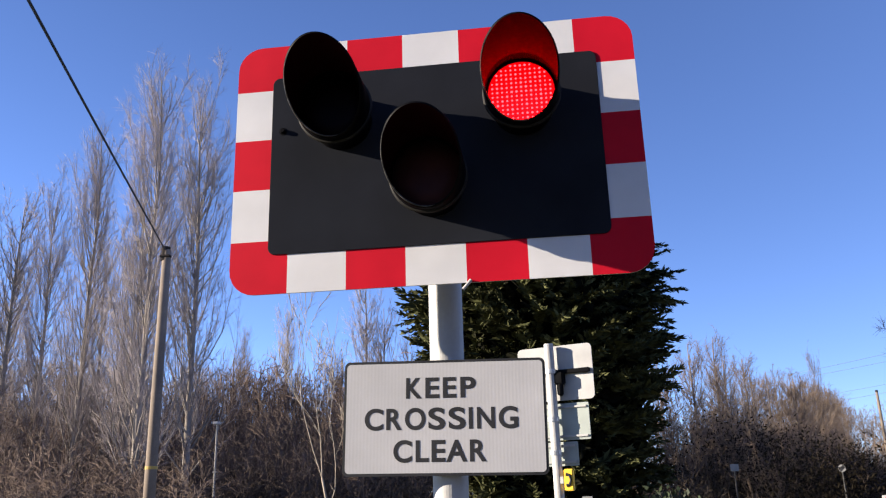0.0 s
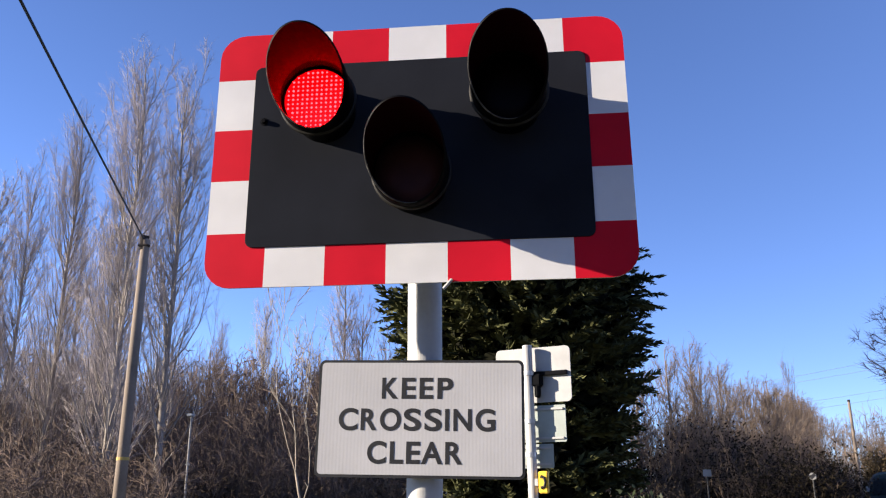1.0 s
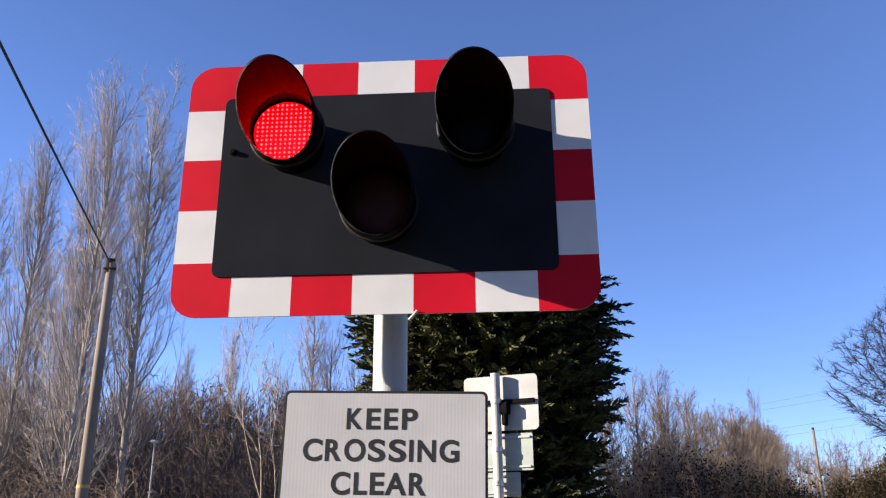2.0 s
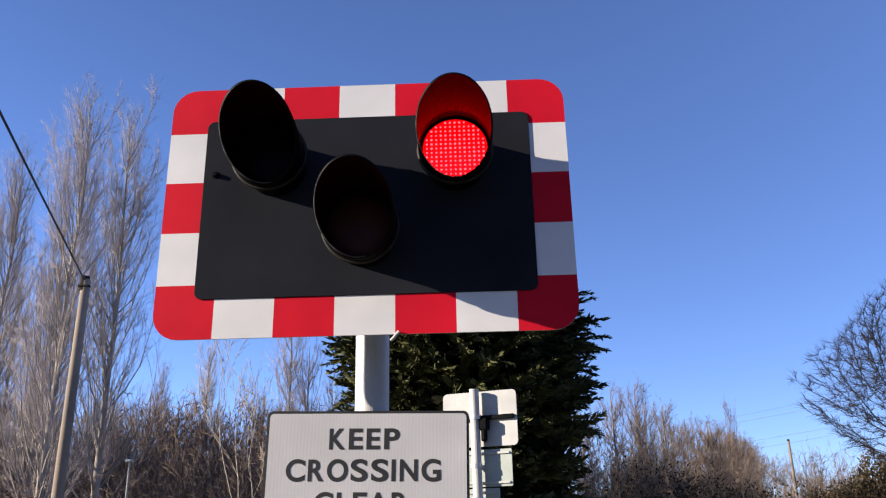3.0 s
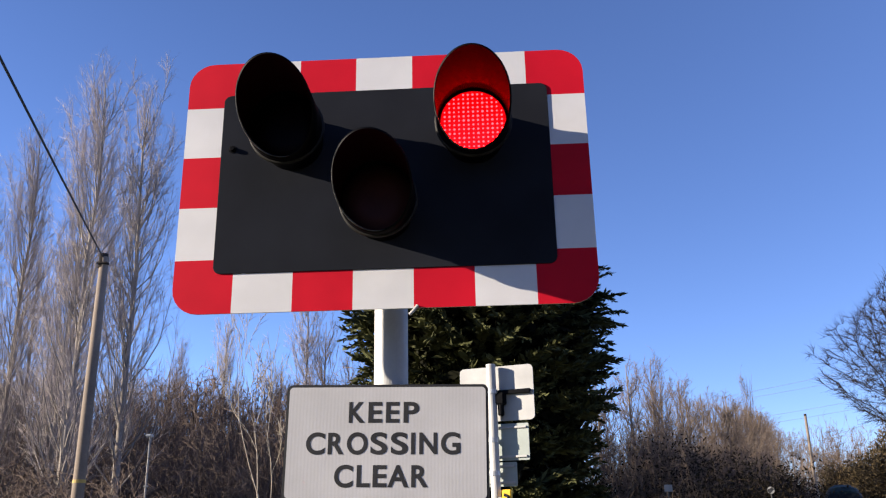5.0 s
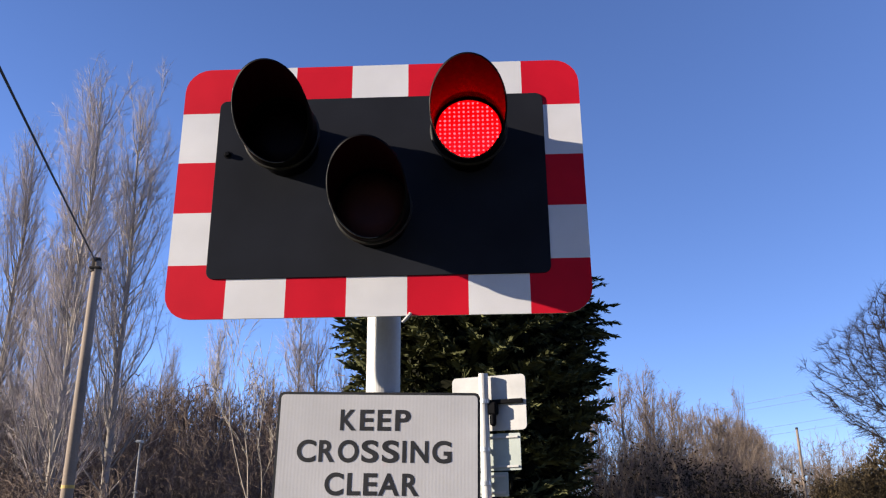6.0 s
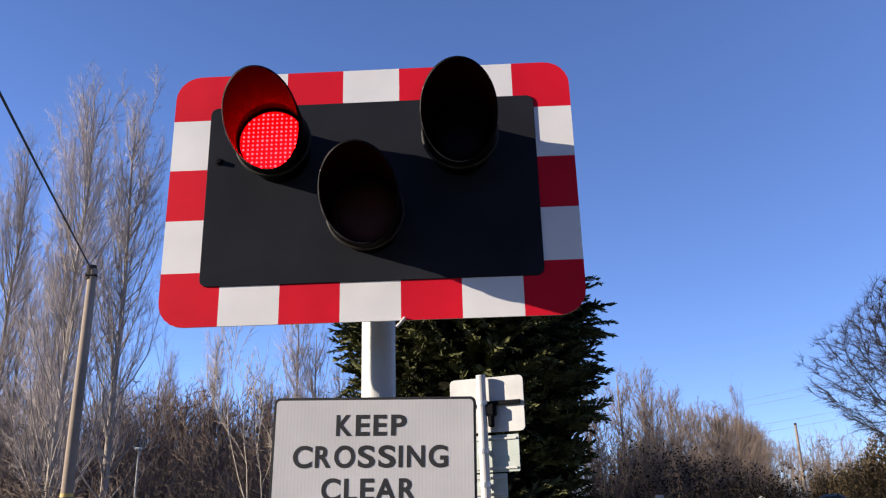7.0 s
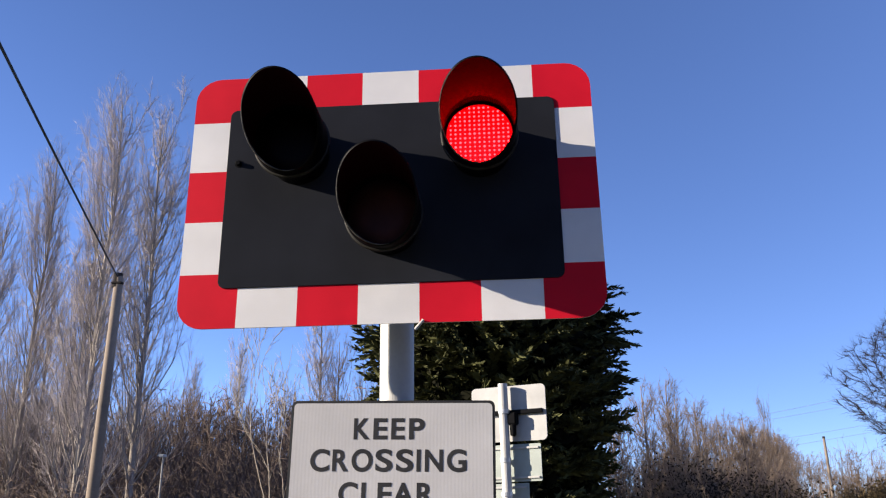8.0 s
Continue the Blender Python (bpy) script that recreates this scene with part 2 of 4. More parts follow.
def sticks(name, a, b, ra, rb, mat, shoots=None):
    """Many thin tapering three-sided twigs as one mesh, from rows of start, end and radii; shoots: (start, end, radius) of pointed ones."""
    a, b, ra, rb = (np.asarray(q, float) for q in (a, b, ra, rb))
    n = len(a)
    way = unit(b - a)
    s = unit(np.cross(way, np.where(np.abs(way[:, 2:3]) > 0.9, [[1.0, 0, 0]], [[0, 0, 1.0]])))
    u = np.cross(way, s)
    v = np.empty((n, 6, 3))
    for j in range(3):
        c, d = math.cos(2.0944 * j), math.sin(2.0944 * j)
        v[:, j] = a + ra[:, None] * (c * s + d * u)
        v[:, 3 + j] = b + rb[:, None] * (c * s + d * u)
    v = v.reshape(-1, 3)
    quads = (np.arange(n)[:, None, None] * 6 + np.array([[0, 1, 4, 3], [1, 2, 5, 4], [2, 0, 3, 5]])).reshape(-1, 4)
    if shoots is None:
        return quad_mesh(name, v, quads, mat)
    v2, tris = spikes(*shoots)
    return quad_mesh(name, np.concatenate([v, v2]), quads, mat, tris + len(v))


def spikes(a, b, r):
    """Vertices and faces of many thin pointed shoots, as triangles."""
    n = len(a)
    way = unit(b - a)
    s = unit(np.cross(way, np.where(np.abs(way[:, 2:3]) > 0.9, [[1.0, 0, 0]], [[0, 0, 1.0]])))
    u = np.cross(way, s)
    v = np.empty((n, 4, 3))
    for j in range(3):
        v[:, j] = a + r[:, None] * (math.cos(2.0944 * j) * s + math.sin(2.0944 * j) * u)
    v[:, 3] = b
    tris = (np.arange(n)[:, None, None] * 4 + np.array([[0, 1, 3], [1, 2, 3], [2, 0, 3]])).reshape(-1, 3)
    return v.reshape(-1, 3), tris


def unit(v):
    return v / (np.linalg.norm(v, axis=-1, keepdims=True) + 1e-9)


def quad_mesh(name, v, quads, mat, tris=np.zeros((0, 3), int)):
    me = bpy.data.meshes.new(name)
    me.vertices.add(len(v))
    me.vertices.foreach_set("co", np.ascontiguousarray(v, np.float32).ravel())
    corners = np.r_[quads.ravel(), tris.ravel()].astype(np.int32)
    sizes = np.r_[np.full(len(quads), 4), np.full(len(tris), 3)].astype(np.int32)
    me.loops.add(len(corners))
    me.loops.foreach_set("vertex_index", corners)
    me.polygons.add(len(sizes))
    me.polygons.foreach_set("loop_start", (np.cumsum(sizes) - sizes).astype(np.int32))
    me.polygons.foreach_set("loop_total", sizes)
    me.update(calc_edges=True)
    me.materials.append(mat)
    return me


def leaves(name, p, d, length, width, mat, rng):
    """Many small folded leaves or needles sprays: at p, along d."""
    n = len(p)
    d = d / (np.linalg.norm(d, axis=1, keepdims=True) + 1e-9)
    s = np.cross(d, rng.normal(size=(n, 3)))
    s /= np.linalg.norm(s, axis=1, keepdims=True) + 1e-9
    u = np.cross(d, s)
    L, W = length[:, None], width[:, None]
    v = np.stack([p, p + d * L * 0.45 + s * W + u * W * 0.4, p + d * L, p + d * L * 0.45 - s * W + u * W * 0.4], 1)
    return quad_mesh(name, v.reshape(-1, 3), np.arange(4 * n).reshape(-1, 4), mat)


# ---- ground, road ----
def ground():
    g = Geo()
    g.add([(-1800, -900, 0), (1800, -900, 0), (1800, 2600, 0), (-1800, 2600, 0)], [(0, 1, 2, 3)])
    tagged(part("ground", g, GRASS), "rough winter grass reaching to the horizon", "grass", kind="structure")


def along(s, off, z):
    """A place s metres along the road, off metres to its right."""
    a = radians(20)
    return (4.4 + s * math.sin(a) + off * math.cos(a), s * math.cos(a) - off * math.sin(a), z)


def road():
    g = Geo()
    g.add([along(-60, -2.7, 0.02), along(-60, 2.7, 0.02), along(150, 2.7, 0.02), along(150, -2.7, 0.02)], [(0, 1, 2, 3)])
    tagged(part("road", g, ASPHALT), "grey worn asphalt road running off past the trees", "road", kind="structure")
    for side, name in ((-1, "kerb"), (1, "kerb")):
        g = Geo()
        a, b = (2.7, 2.83) if side > 0 else (-2.83, -2.7)
        low = [along(-60, a, 0), along(-60, b, 0), along(150, b, 0), along(150, a, 0)]
        g.add(low + [(x, y, 0.12) for x, y, _ in low], [(0, 1, 2, 3), (4, 5, 6, 7), (0, 1, 5, 4), (1, 2, 6, 5), (2, 3, 7, 6), (3, 0, 4, 7)])
        tagged(part(name, g, KERB), "concrete kerb along the road", "kerb", kind="structure")


ground()
road()

# ---- the crossing signal ----
W, Z0, Z1 = 0.60, 2.100, 2.892
COLS = [-W + 1.2 * i / 7 for i in range(8)]
ROWS_Z = [Z0, 2.258, 2.418, 2.578, 2.741, Z1]
LAMPS = {"left": (-0.268, 2.613), "right": (0.267, 2.613), "middle": (-0.002, 2.385)}
LED_OUT, LED_IN = -0.112, -0.086
POST_Y = 0.197
led_arrays = {}


def hood_mouth(a):
    """How far out the mouth of a hood lies at an angle from its top."""
    return -(0.236 + 0.102 * math.cos(a))


def hood_geo(inner=False, share=1.0):
    """A long tube hood, cut on a slant: long above, hardly anything below; share: how much of the way to the mouth it goes."""
    g, n = Geo(), 64
    r = 0.105 if not inner else 0.1005 if share == 1.0 else 0.0995
    start = -0.106
    rings = []
    for f in (0, 0.5, 1):
        ring = []
        for i in range(n):
            a = 2 * math.pi * i / n
            ring.append((r * math.sin(a), start + (hood_mouth(a) - start) * f * share, r * math.cos(a)))
        rings.append(ring)
    if not inner:
        rings.append([(p[0] * 0.1005 / 0.105, p[1], p[2] * 0.1005 / 0.105) for p in rings[-1]])
    g.add([p for ring in rings for p in ring],
          [(k * n + i, k * n + (i + 1) % n, (k + 1) * n + (i + 1) % n, (k + 1) * n + i) for k in range(len(rings) - 1) for i in range(n)])
    return g


def rim_geo():
    """The worn stretch of a hood's slanted mouth, paled to show a sun glint."""
    n = 26
    pts, radii = [], []
    for i in range(n + 1):
        a = radians(168 + 132 * i / n)
        pts.append((0.1028 * math.sin(a), hood_mouth(a) - 0.0005, 0.1028 * math.cos(a)))
        radii.append(0.0004 + 0.0019 * abs(math.sin(math.pi * i / n)) ** 0.7)
    return Geo().tube(pts, radii, 6)


def led_geo():
    disc, dots = Geo(), Geo()
    disc.lathe([(0.0005, -0.002), (0.0912, -0.002), (0.0925, 0.0), (0.0925, 0.002), (0.0005, 0.002)], 48)
    step = 0.0134
    for i in range(-7, 8):
        for j in range(-7, 8):
            x, z = i * step, j * step
            if math.hypot(x, z) < 0.0885:
                r = 0.0027 * random.uniform(0.8, 1.25)
                ring = [(x + r * math.cos(a), -0.0035, z + r * math.sin(a)) for a in (0.4, 1.45, 2.5, 3.54, 4.6, 5.63)]
                foot = [(x + 1.15 * (p[0] - x), -0.002, z + 1.15 * (p[2] - z)) for p in ring]
                dots.add(ring + foot, [tuple(range(6))] + [(q, (q + 1) % 6, 6 + (q + 1) % 6, 6 + q) for q in range(6)])
    return disc, dots


def crossing_signal():
    sig = thing("crossing_signal", "level crossing signal, chequered red and white board with three hooded lamps", "traffic signal")
    # post with cap and base
    g = Geo()
    g.tube([(0, POST_Y, 0), (0, POST_Y, 2.70)], [0.05, 0.05], 40)
    g.tube([(0, POST_Y, 2.70), (0, POST_Y, 2.715), (0, POST_Y, 2.722)], [0.053, 0.053, 0.04], 40)
    part("post", g, POST_WHITE, sig, "white painted round steel post")
    g = Geo().tube([(0, POST_Y, 0), (0, POST_Y, 0.03)], [0.15, 0.15], 24)
    g.tube([(0, POST_Y, 0.03), (0, POST_Y, 0.32), (0, POST_Y, 0.34)], [0.075, 0.075, 0.052], 24)
    part("base", g, STEEL, sig)
    # board with its reflective sheets
    board = part("backing_board", Geo().plate(rounded(-W, W, Z0, Z1, 0.075), 0.0015, 0.006), ALUMINIUM, sig, "aluminium board edge")
    for z in (2.26, 2.70):
        part("stiffening_rail", Geo().box(-0.36, 0.36, 0.006, 0.046, z - 0.02, z + 0.02, 0.004), ALUMINIUM, sig)
    for i in range(7):
        for j in range(5):
            if 0 < i < 6 and 0 < j < 4:
                continue
            corner = {(0, 0): "a", (6, 0): "b", (6, 4): "c", (0, 4): "d"}.get((i, j), "")
            red = (i + j) % 2 == 0
            o = rounded(COLS[i], COLS[i + 1], ROWS_Z[j], ROWS_Z[j + 1], 0.075, corner)
            part("red_sheet" if red else "white_sheet", Geo().plate(o, 0.0, 0.0015), RED if red else WHITE, board)
    # black panel, raised off the board
    part("black_panel", Geo().plate(rounded(-0.487, 0.489, 2.215, 2.780, 0.022), -0.0035, -0.0004, 0.001), BLACK, sig, "matt black backing panel")
    for x, z in ((-0.452, 2.600),):
        bolt = Geo().lathe([(0.0005, -0.014), (0.006, -0.014), (0.008, -0.011), (0.008, -0.005), (0.012, -0.005), (0.012, -0.003)], 12)
        b = part("bolt", bolt, HOOD, sig)
        b.location = (x, 0, z)
    # lamp heads
    disc, _ = led_geo()
    meshes = [hood_geo().mesh("hood", HOOD, True), hood_geo(True).mesh("hood_lining", HOOD_IN, True), disc.mesh("led_panel", GLOW), rim_geo().mesh("rim", RIM_GLINT, True)]
    for key, (x, z) in LAMPS.items():
        ring = Geo().lathe([(0.086, -0.002), (0.088, -0.004), (0.089, -0.060), (0.098, -0.074), (0.103, -0.084), (0.1045, -0.110)], 48)
        head = part("lamp_head", ring, HOOD, sig, "black lamp head with a long slanted hood", smooth=True)
        head.location = (x, 0, z)
        part("hood", meshes[0], HOOD, head, "black hood")
        part("rim", meshes[3], RIM_GLINT, head, "worn metal edge low on the hood, paled as a sun glint")
        part("collar", Geo().lathe([(0.1045, -0.094), (0.109, -0.095), (0.110, -0.097), (0.110, -0.104), (0.109, -0.106), (0.1045, -0.107)], 48), COLLAR, head, "scuffed grey metal collar", smooth=True)
        part("hood_lining", meshes[1], HOOD_IN, head)
        lens = Geo().lathe([(0.0005, -0.1050), (0.05, -0.1045), (0.1028, -0.103), (0.1028, -0.097), (0.0005, -0.097)], 48)
        part("lens", lens, LENS_AMBER if key == "middle" else LENS_RED, head, "dark unlit amber lens" if key == "middle" else "dark red lens", smooth=True)
        # sleeve added as the dark band the lights leave unlit beside the lens
        part("bezel", hood_geo(True, 0.15), SHADE_SLEEVE, head, "dead black sleeve added for the unlit band round the lens", smooth=True)
        if key != "middle":
            array = part("led_panel", meshes[2], GLOW, head, "glowing red array of small lights")
            led_arrays[key] = array
    # clamps on the post
    for z in (2.26, 2.70):
        g = Geo()
        g.lathe([(0.050, -0.02), (0.058, -0.02), (0.058, 0.02), (0.050, 0.02)], 32, True)
        g.v = [(p[0], POST_Y + p[2], z + p[1]) for p in g.v]
        g.box(-0.045, 0.045, 0.046, POST_Y - 0.045, z - 0.016, z + 0.016, 0.003)
        part("clamp", g, BRACKET, sig)
    g = Geo().tube([(0.074, -0.006, 2.080), (0.084, -0.007, 2.090), (0.097, -0.005, 2.106)], [0.0045] * 3, 8)
    part("tie_end", g, POST_WHITE, sig, "short white tie end below the board")


crossing_signal()


def join_dots():
    """Puts the bright points on the face of the glowing array."""
    disc, dots = led_geo()
    k = len(disc.f)
    disc.add(dots.v, dots.f)
    me = disc.mesh("led_panel", GLOW)
    me.materials.append(GLOW_DOT)
    me.polygons.foreach_set("material_index", [0 if i < k else 1 for i in range(len(me.polygons))])
    for ob in led_arrays.values():
        ob.data = me


join_dots()


# ---- the sign on the post ----
def lettering(text, spans, x0, x1, z0, z1, y, parent, mat):
    """A line of bold capitals between x0 and x1; spans gives the start and end of each letter as shares of the line."""
    verts, faces = [], []
    for letter, (f0, f1) in zip(text, spans):
        cu = bpy.data.curves.new("lettering", "FONT")
        cu.body, cu.size, cu.offset, cu.extrude = letter, 1.0, 0.005 if letter == "I" else 0.024, 0.004
        tmp = new("lettering_source", cu)
        bpy.context.view_layer.update()
        me = bpy.data.meshes.new_from_object(tmp.evaluated_get(bpy.context.evaluated_depsgraph_get()))
        bpy.data.objects.remove(tmp)
        co = np.empty(len(me.vertices) * 3, np.float32)
        me.vertices.foreach_get("co", co)
        co = co.reshape(-1, 3)
        lo, hi = co.min(0), co.max(0)
        round_over = 0.0012 if letter in "COSG" else 0.0
        out = np.empty_like(co)
        out[:, 0] = x0 + (x1 - x0) * (f0 + (f1 - f0) * (co[:, 0] - lo[0]) / (hi[0] - lo[0]))
        out[:, 2] = z0 - round_over + (co[:, 1] - lo[1]) / (hi[1] - lo[1]) * (z1 - z0 + 2 * round_over)
        out[:, 1] = y - 0.0006 * (co[:, 2] > 0)
        k = len(verts)
        verts += [tuple(map(float, p)) for p in out]
        faces += [tuple(k + i for i in f.vertices) for f in me.polygons]
        bpy.data.meshes.remove(me)
    me = bpy.data.meshes.new("lettering")
    me.from_pydata(verts, [], faces)
    me.materials.append(mat)
    return part("lettering", me, mat, parent, "dark grey capitals reading " + text)


KEEP = ((0, 0.228), (0.279, 0.476), (0.531, 0.72), (0.782, 1))
CROSSING = ((0, 0.123), (0.143, 0.246), (0.267, 0.401), (0.42, 0.529), (0.552, 0.662), (0.683, 0.708), (0.736, 0.851), (0.876, 1))
CLEAR = ((0, 0.2), (0.241, 0.381), (0.412, 0.56), (0.57, 0.792), (0.822, 1))


def keep_clear_sign():
    s = thing("warning_sign", "white rectangular sign with dark border reading KEEP CROSSING CLEAR", "road sign", pose(-0.006, 0.128, 1.7505, 0, 1.2, 0))
    w, h = 0.2865, 0.159
    part("sign_plate", Geo().plate(rounded(-w, w, -h, h, 0.016), 0.0, 0.004), SIGN_BLACK, s, "dark border of the plate")
    part("sign_face", Geo().plate(rounded(-w + 0.0075, w - 0.0075, -h + 0.0075, h - 0.0075, 0.011), -0.001, 0.001), SIGN_WHITE, s, "white reflective sign face")
    for text, spans, x0, x1, z0, z1 in (("KEEP", KEEP, -0.107, 0.091, 0.052, 0.110), ("CROSSING", CROSSING, -0.225, 0.207, -0.034, 0.025), ("CLEAR", CLEAR, -0.142, 0.118, -0.122, -0.063)):
        lettering(text, spans, x0, x1, z0, z1, -0.0011, s, SIGN_BLACK)
    for z in (-0.09, 0.09):
        part("rail", Geo().box(-0.24, 0.24, 0.004, 0.0185, z - 0.016, z + 0.016, 0.003), ALUMINIUM, s)
        g = Geo().lathe([(0.0502, -0.014), (0.056, -0.014), (0.056, 0.014), (0.0502, 0.014)], 32, True)
        g.v = [(p[0] + 0.006, POST_Y - 0.128 + p[2], z + p[1]) for p in g.v]
        part("clamp", g, BRACKET, s)


keep_clear_sign()


# ---- road signs seen from behind, with the telephone box ----
def sign_post():
    s = thing("sign_post", "thin white post carrying three road signs seen from behind", "road sign", pose(0.300, 5.6, 0.02, 0, 0, -20))
    part("post", Geo().tube([(0.062, 0, -0.02), (0.038, 0, 2.86)], [0.045, 0.045], 20).tube([(0.038, 0, 2.86), (0.0379, 0, 2.875)], [0.047, 0.044], 20), POST_WHITE, s, "white steel post", smooth=False)
    for x0, x1, z0, z1, mat, lab in ((-0.315, 0.428, 2.345, 2.865, SIGN_GREY, "plain grey-white back of the large sign"), (-0.30, 0.36, 1.982, 2.318, SIGN_GREEN, "pale green back of the middle sign"),
                                     (-0.20, 0.230, 1.752, 1.968, SIGN_GREEN, "pale green back of the small sign")):
        p = part("sign_plate", Geo().plate(rounded(x0, x1, z0, z1, 0.045 if mat == SIGN_GREY else 0.012), 0.085, 0.090, 0.001), mat, s, lab)
        if mat == SIGN_GREEN:
            for z in (z0 + 0.035, z1 - 0.035):
                part("rail", Geo().box(x0 + 0.01, x1 - 0.02, 0.070, 0.0845, z - 0.010, z + 0.010, 0.003), SIGN_GREY, p)
    part("rail", Geo().box(-0.28, 0.40, 0.048, 0.0845, 2.592, 2.632, 0.004), HOOD, s, "dark steel rail behind the large sign")
    g = Geo().box(0.07, 0.16, -0.02, 0.08, 2.49, 2.60, 0.01)
    g.tube([(0.12, 0.02, 2.50), (0.12, 0.02, 2.40), (0.115, 0.02, 2.385)], [0.03, 0.03, 0.02], 14)
    part("lamp_bracket", g, HOOD, s, "dark steel lamp bracket")
    for z in (2.612, 2.17, 1.87):
        g = Geo().lathe([(0.0455, -0.02), (0.053, -0.02), (0.053, 0.02), (0.0455, 0.02)], 20, True)
        g.v = [(p[0] + 0.042, p[2], z + p[1]) for p in g.v]
        g.box(0.012, 0.072, 0.045, 0.072, z - 0.015, z + 0.015)
        part("clamp", g, BRACKET, s)
    b = thing("telephone_box", "small yellow telephone box with black handset, on the white post", "telephone", pose(0.440, 5.52, 1.648, 0, 0, -20))
    part("box", Geo().box(-0.042, 0.046, -0.02, 0.03, -0.095, 0.095, 0.008), YELLOW, b, "yellow painted box")
    g = Geo()
    pts = [(-0.016, -0.024, 0.048), (0.014, -0.024, 0.04), (0.026, -0.024, 0.0), (0.014, -0.024, -0.04), (-0.016, -0.024, -0.048)]
    g.tube(pts, [0.015, 0.012, 0.010, 0.012, 0.015], 8)
    part("handset", g, SIGN_BLACK, b, "black handset")
    part("bracket", Geo().box(-0.08, -0.05, -0.01, 0.02, -0.03, 0.03), STEEL, b)


sign_post()


# ---- poles, cable, street lamp ----
def wooden_pole(x, y, h, r, lean, label):
    p = thing("telegraph_pole", label, "telegraph pole", pose(x, y, 0))
    dx, dy = lean
    part("shaft", Geo().tube([(dx * f, dy * f, h * f) for f in (0, 0.3, 0.6, 1)] + [(dx, dy, h + 0.05)], [r, r * 0.94, r * 0.86, r * 0.74, r * 0.4], 16), POLE_WOOD, p, "weathered grey-brown timber", smooth=True)
    return p


# poles
lp = wooden_pole(-8.72, 16.0, 7.5, 0.140, (0.0, 0.0), "tall weathered timber telegraph pole among the bare trees")
g = Geo().tube([(-0.03, 0, 7.25), (-0.03, 0, 7.6)], [0.110, 0.105], 12).box(-0.13, 0.13, -0.13, 0.02, 7.32, 7.37, 0.01)
part("pole_head", g, DARK_BARK, lp, "dark metal head with brackets")
part("marker_band", Geo().tube([(0, 0, 2.31), (0, 0, 2.38)], [0.1375, 0.1375], 16), FADED_YELLOW, lp, "faded yellow marker band")
fp = wooden_pole(19.68, 49.2, 6.78, 0.100, (0.0, 0.0), "leaning timber telegraph pole beside the road")
part("cap", Geo().tube([(0, 0, 6.70), (0, 0, 6.82)], [0.078, 0.078], 12), DARK_BARK, fp)


def sagging(name, a, b, sag, r, label, mat):
    a, b = Vector(a), Vector(b)
    pts = [a.lerp(b, i / 24) - Vector((0, 0, 4 * sag * (i / 24) * (1 - i / 24))) for i in range(25)]
    tagged(part(name, Geo().tube(pts, [r] * 25, 6), mat), label, "cable")


sagging("overhead_cable", (-8.72, 15.9, 7.50), (0.6, -10.0, 5.12), 0.10, 0.017, "thick black cable running down from the timber pole", CABLE)
for z0, z1 in ((16.9, 27.6), (16.3, 25.7), (13.2, 21.8), (12.0, 20.5), (9.3, 17.5), (7.9, 16.9)):
    sagging("power_line", (28, 135, z0), (85, 135, z1), 0.6, 0.021, "distant overhead power line against the sky", STEEL)


def street_lamp(x, y, h):
    s = thing("street_lamp", "slim grey street lamp with small white head before brown scrub", "street lamp", pose(x, y, 0))
    part("column", Geo().tube([(0, 0, 0), (0, 0, 1.2), (0, 0, 1.25), (0, 0, h)], [0.06, 0.06, 0.038, 0.030], 12), LAMP_GREY, s)
    part("head", Geo().box(-0.10, 0.10, -0.20, 0.10, h - 0.02, h + 0.06, 0.025), POST_WHITE, s, "white lamp head")
    part("collar", Geo().box(-0.08, 0.08, -0.05, 0.05, h - 1.65, h - 1.60, 0.01), LAMP_GREY, s)


street_lamp(-11.12, 25.5, 4.18)


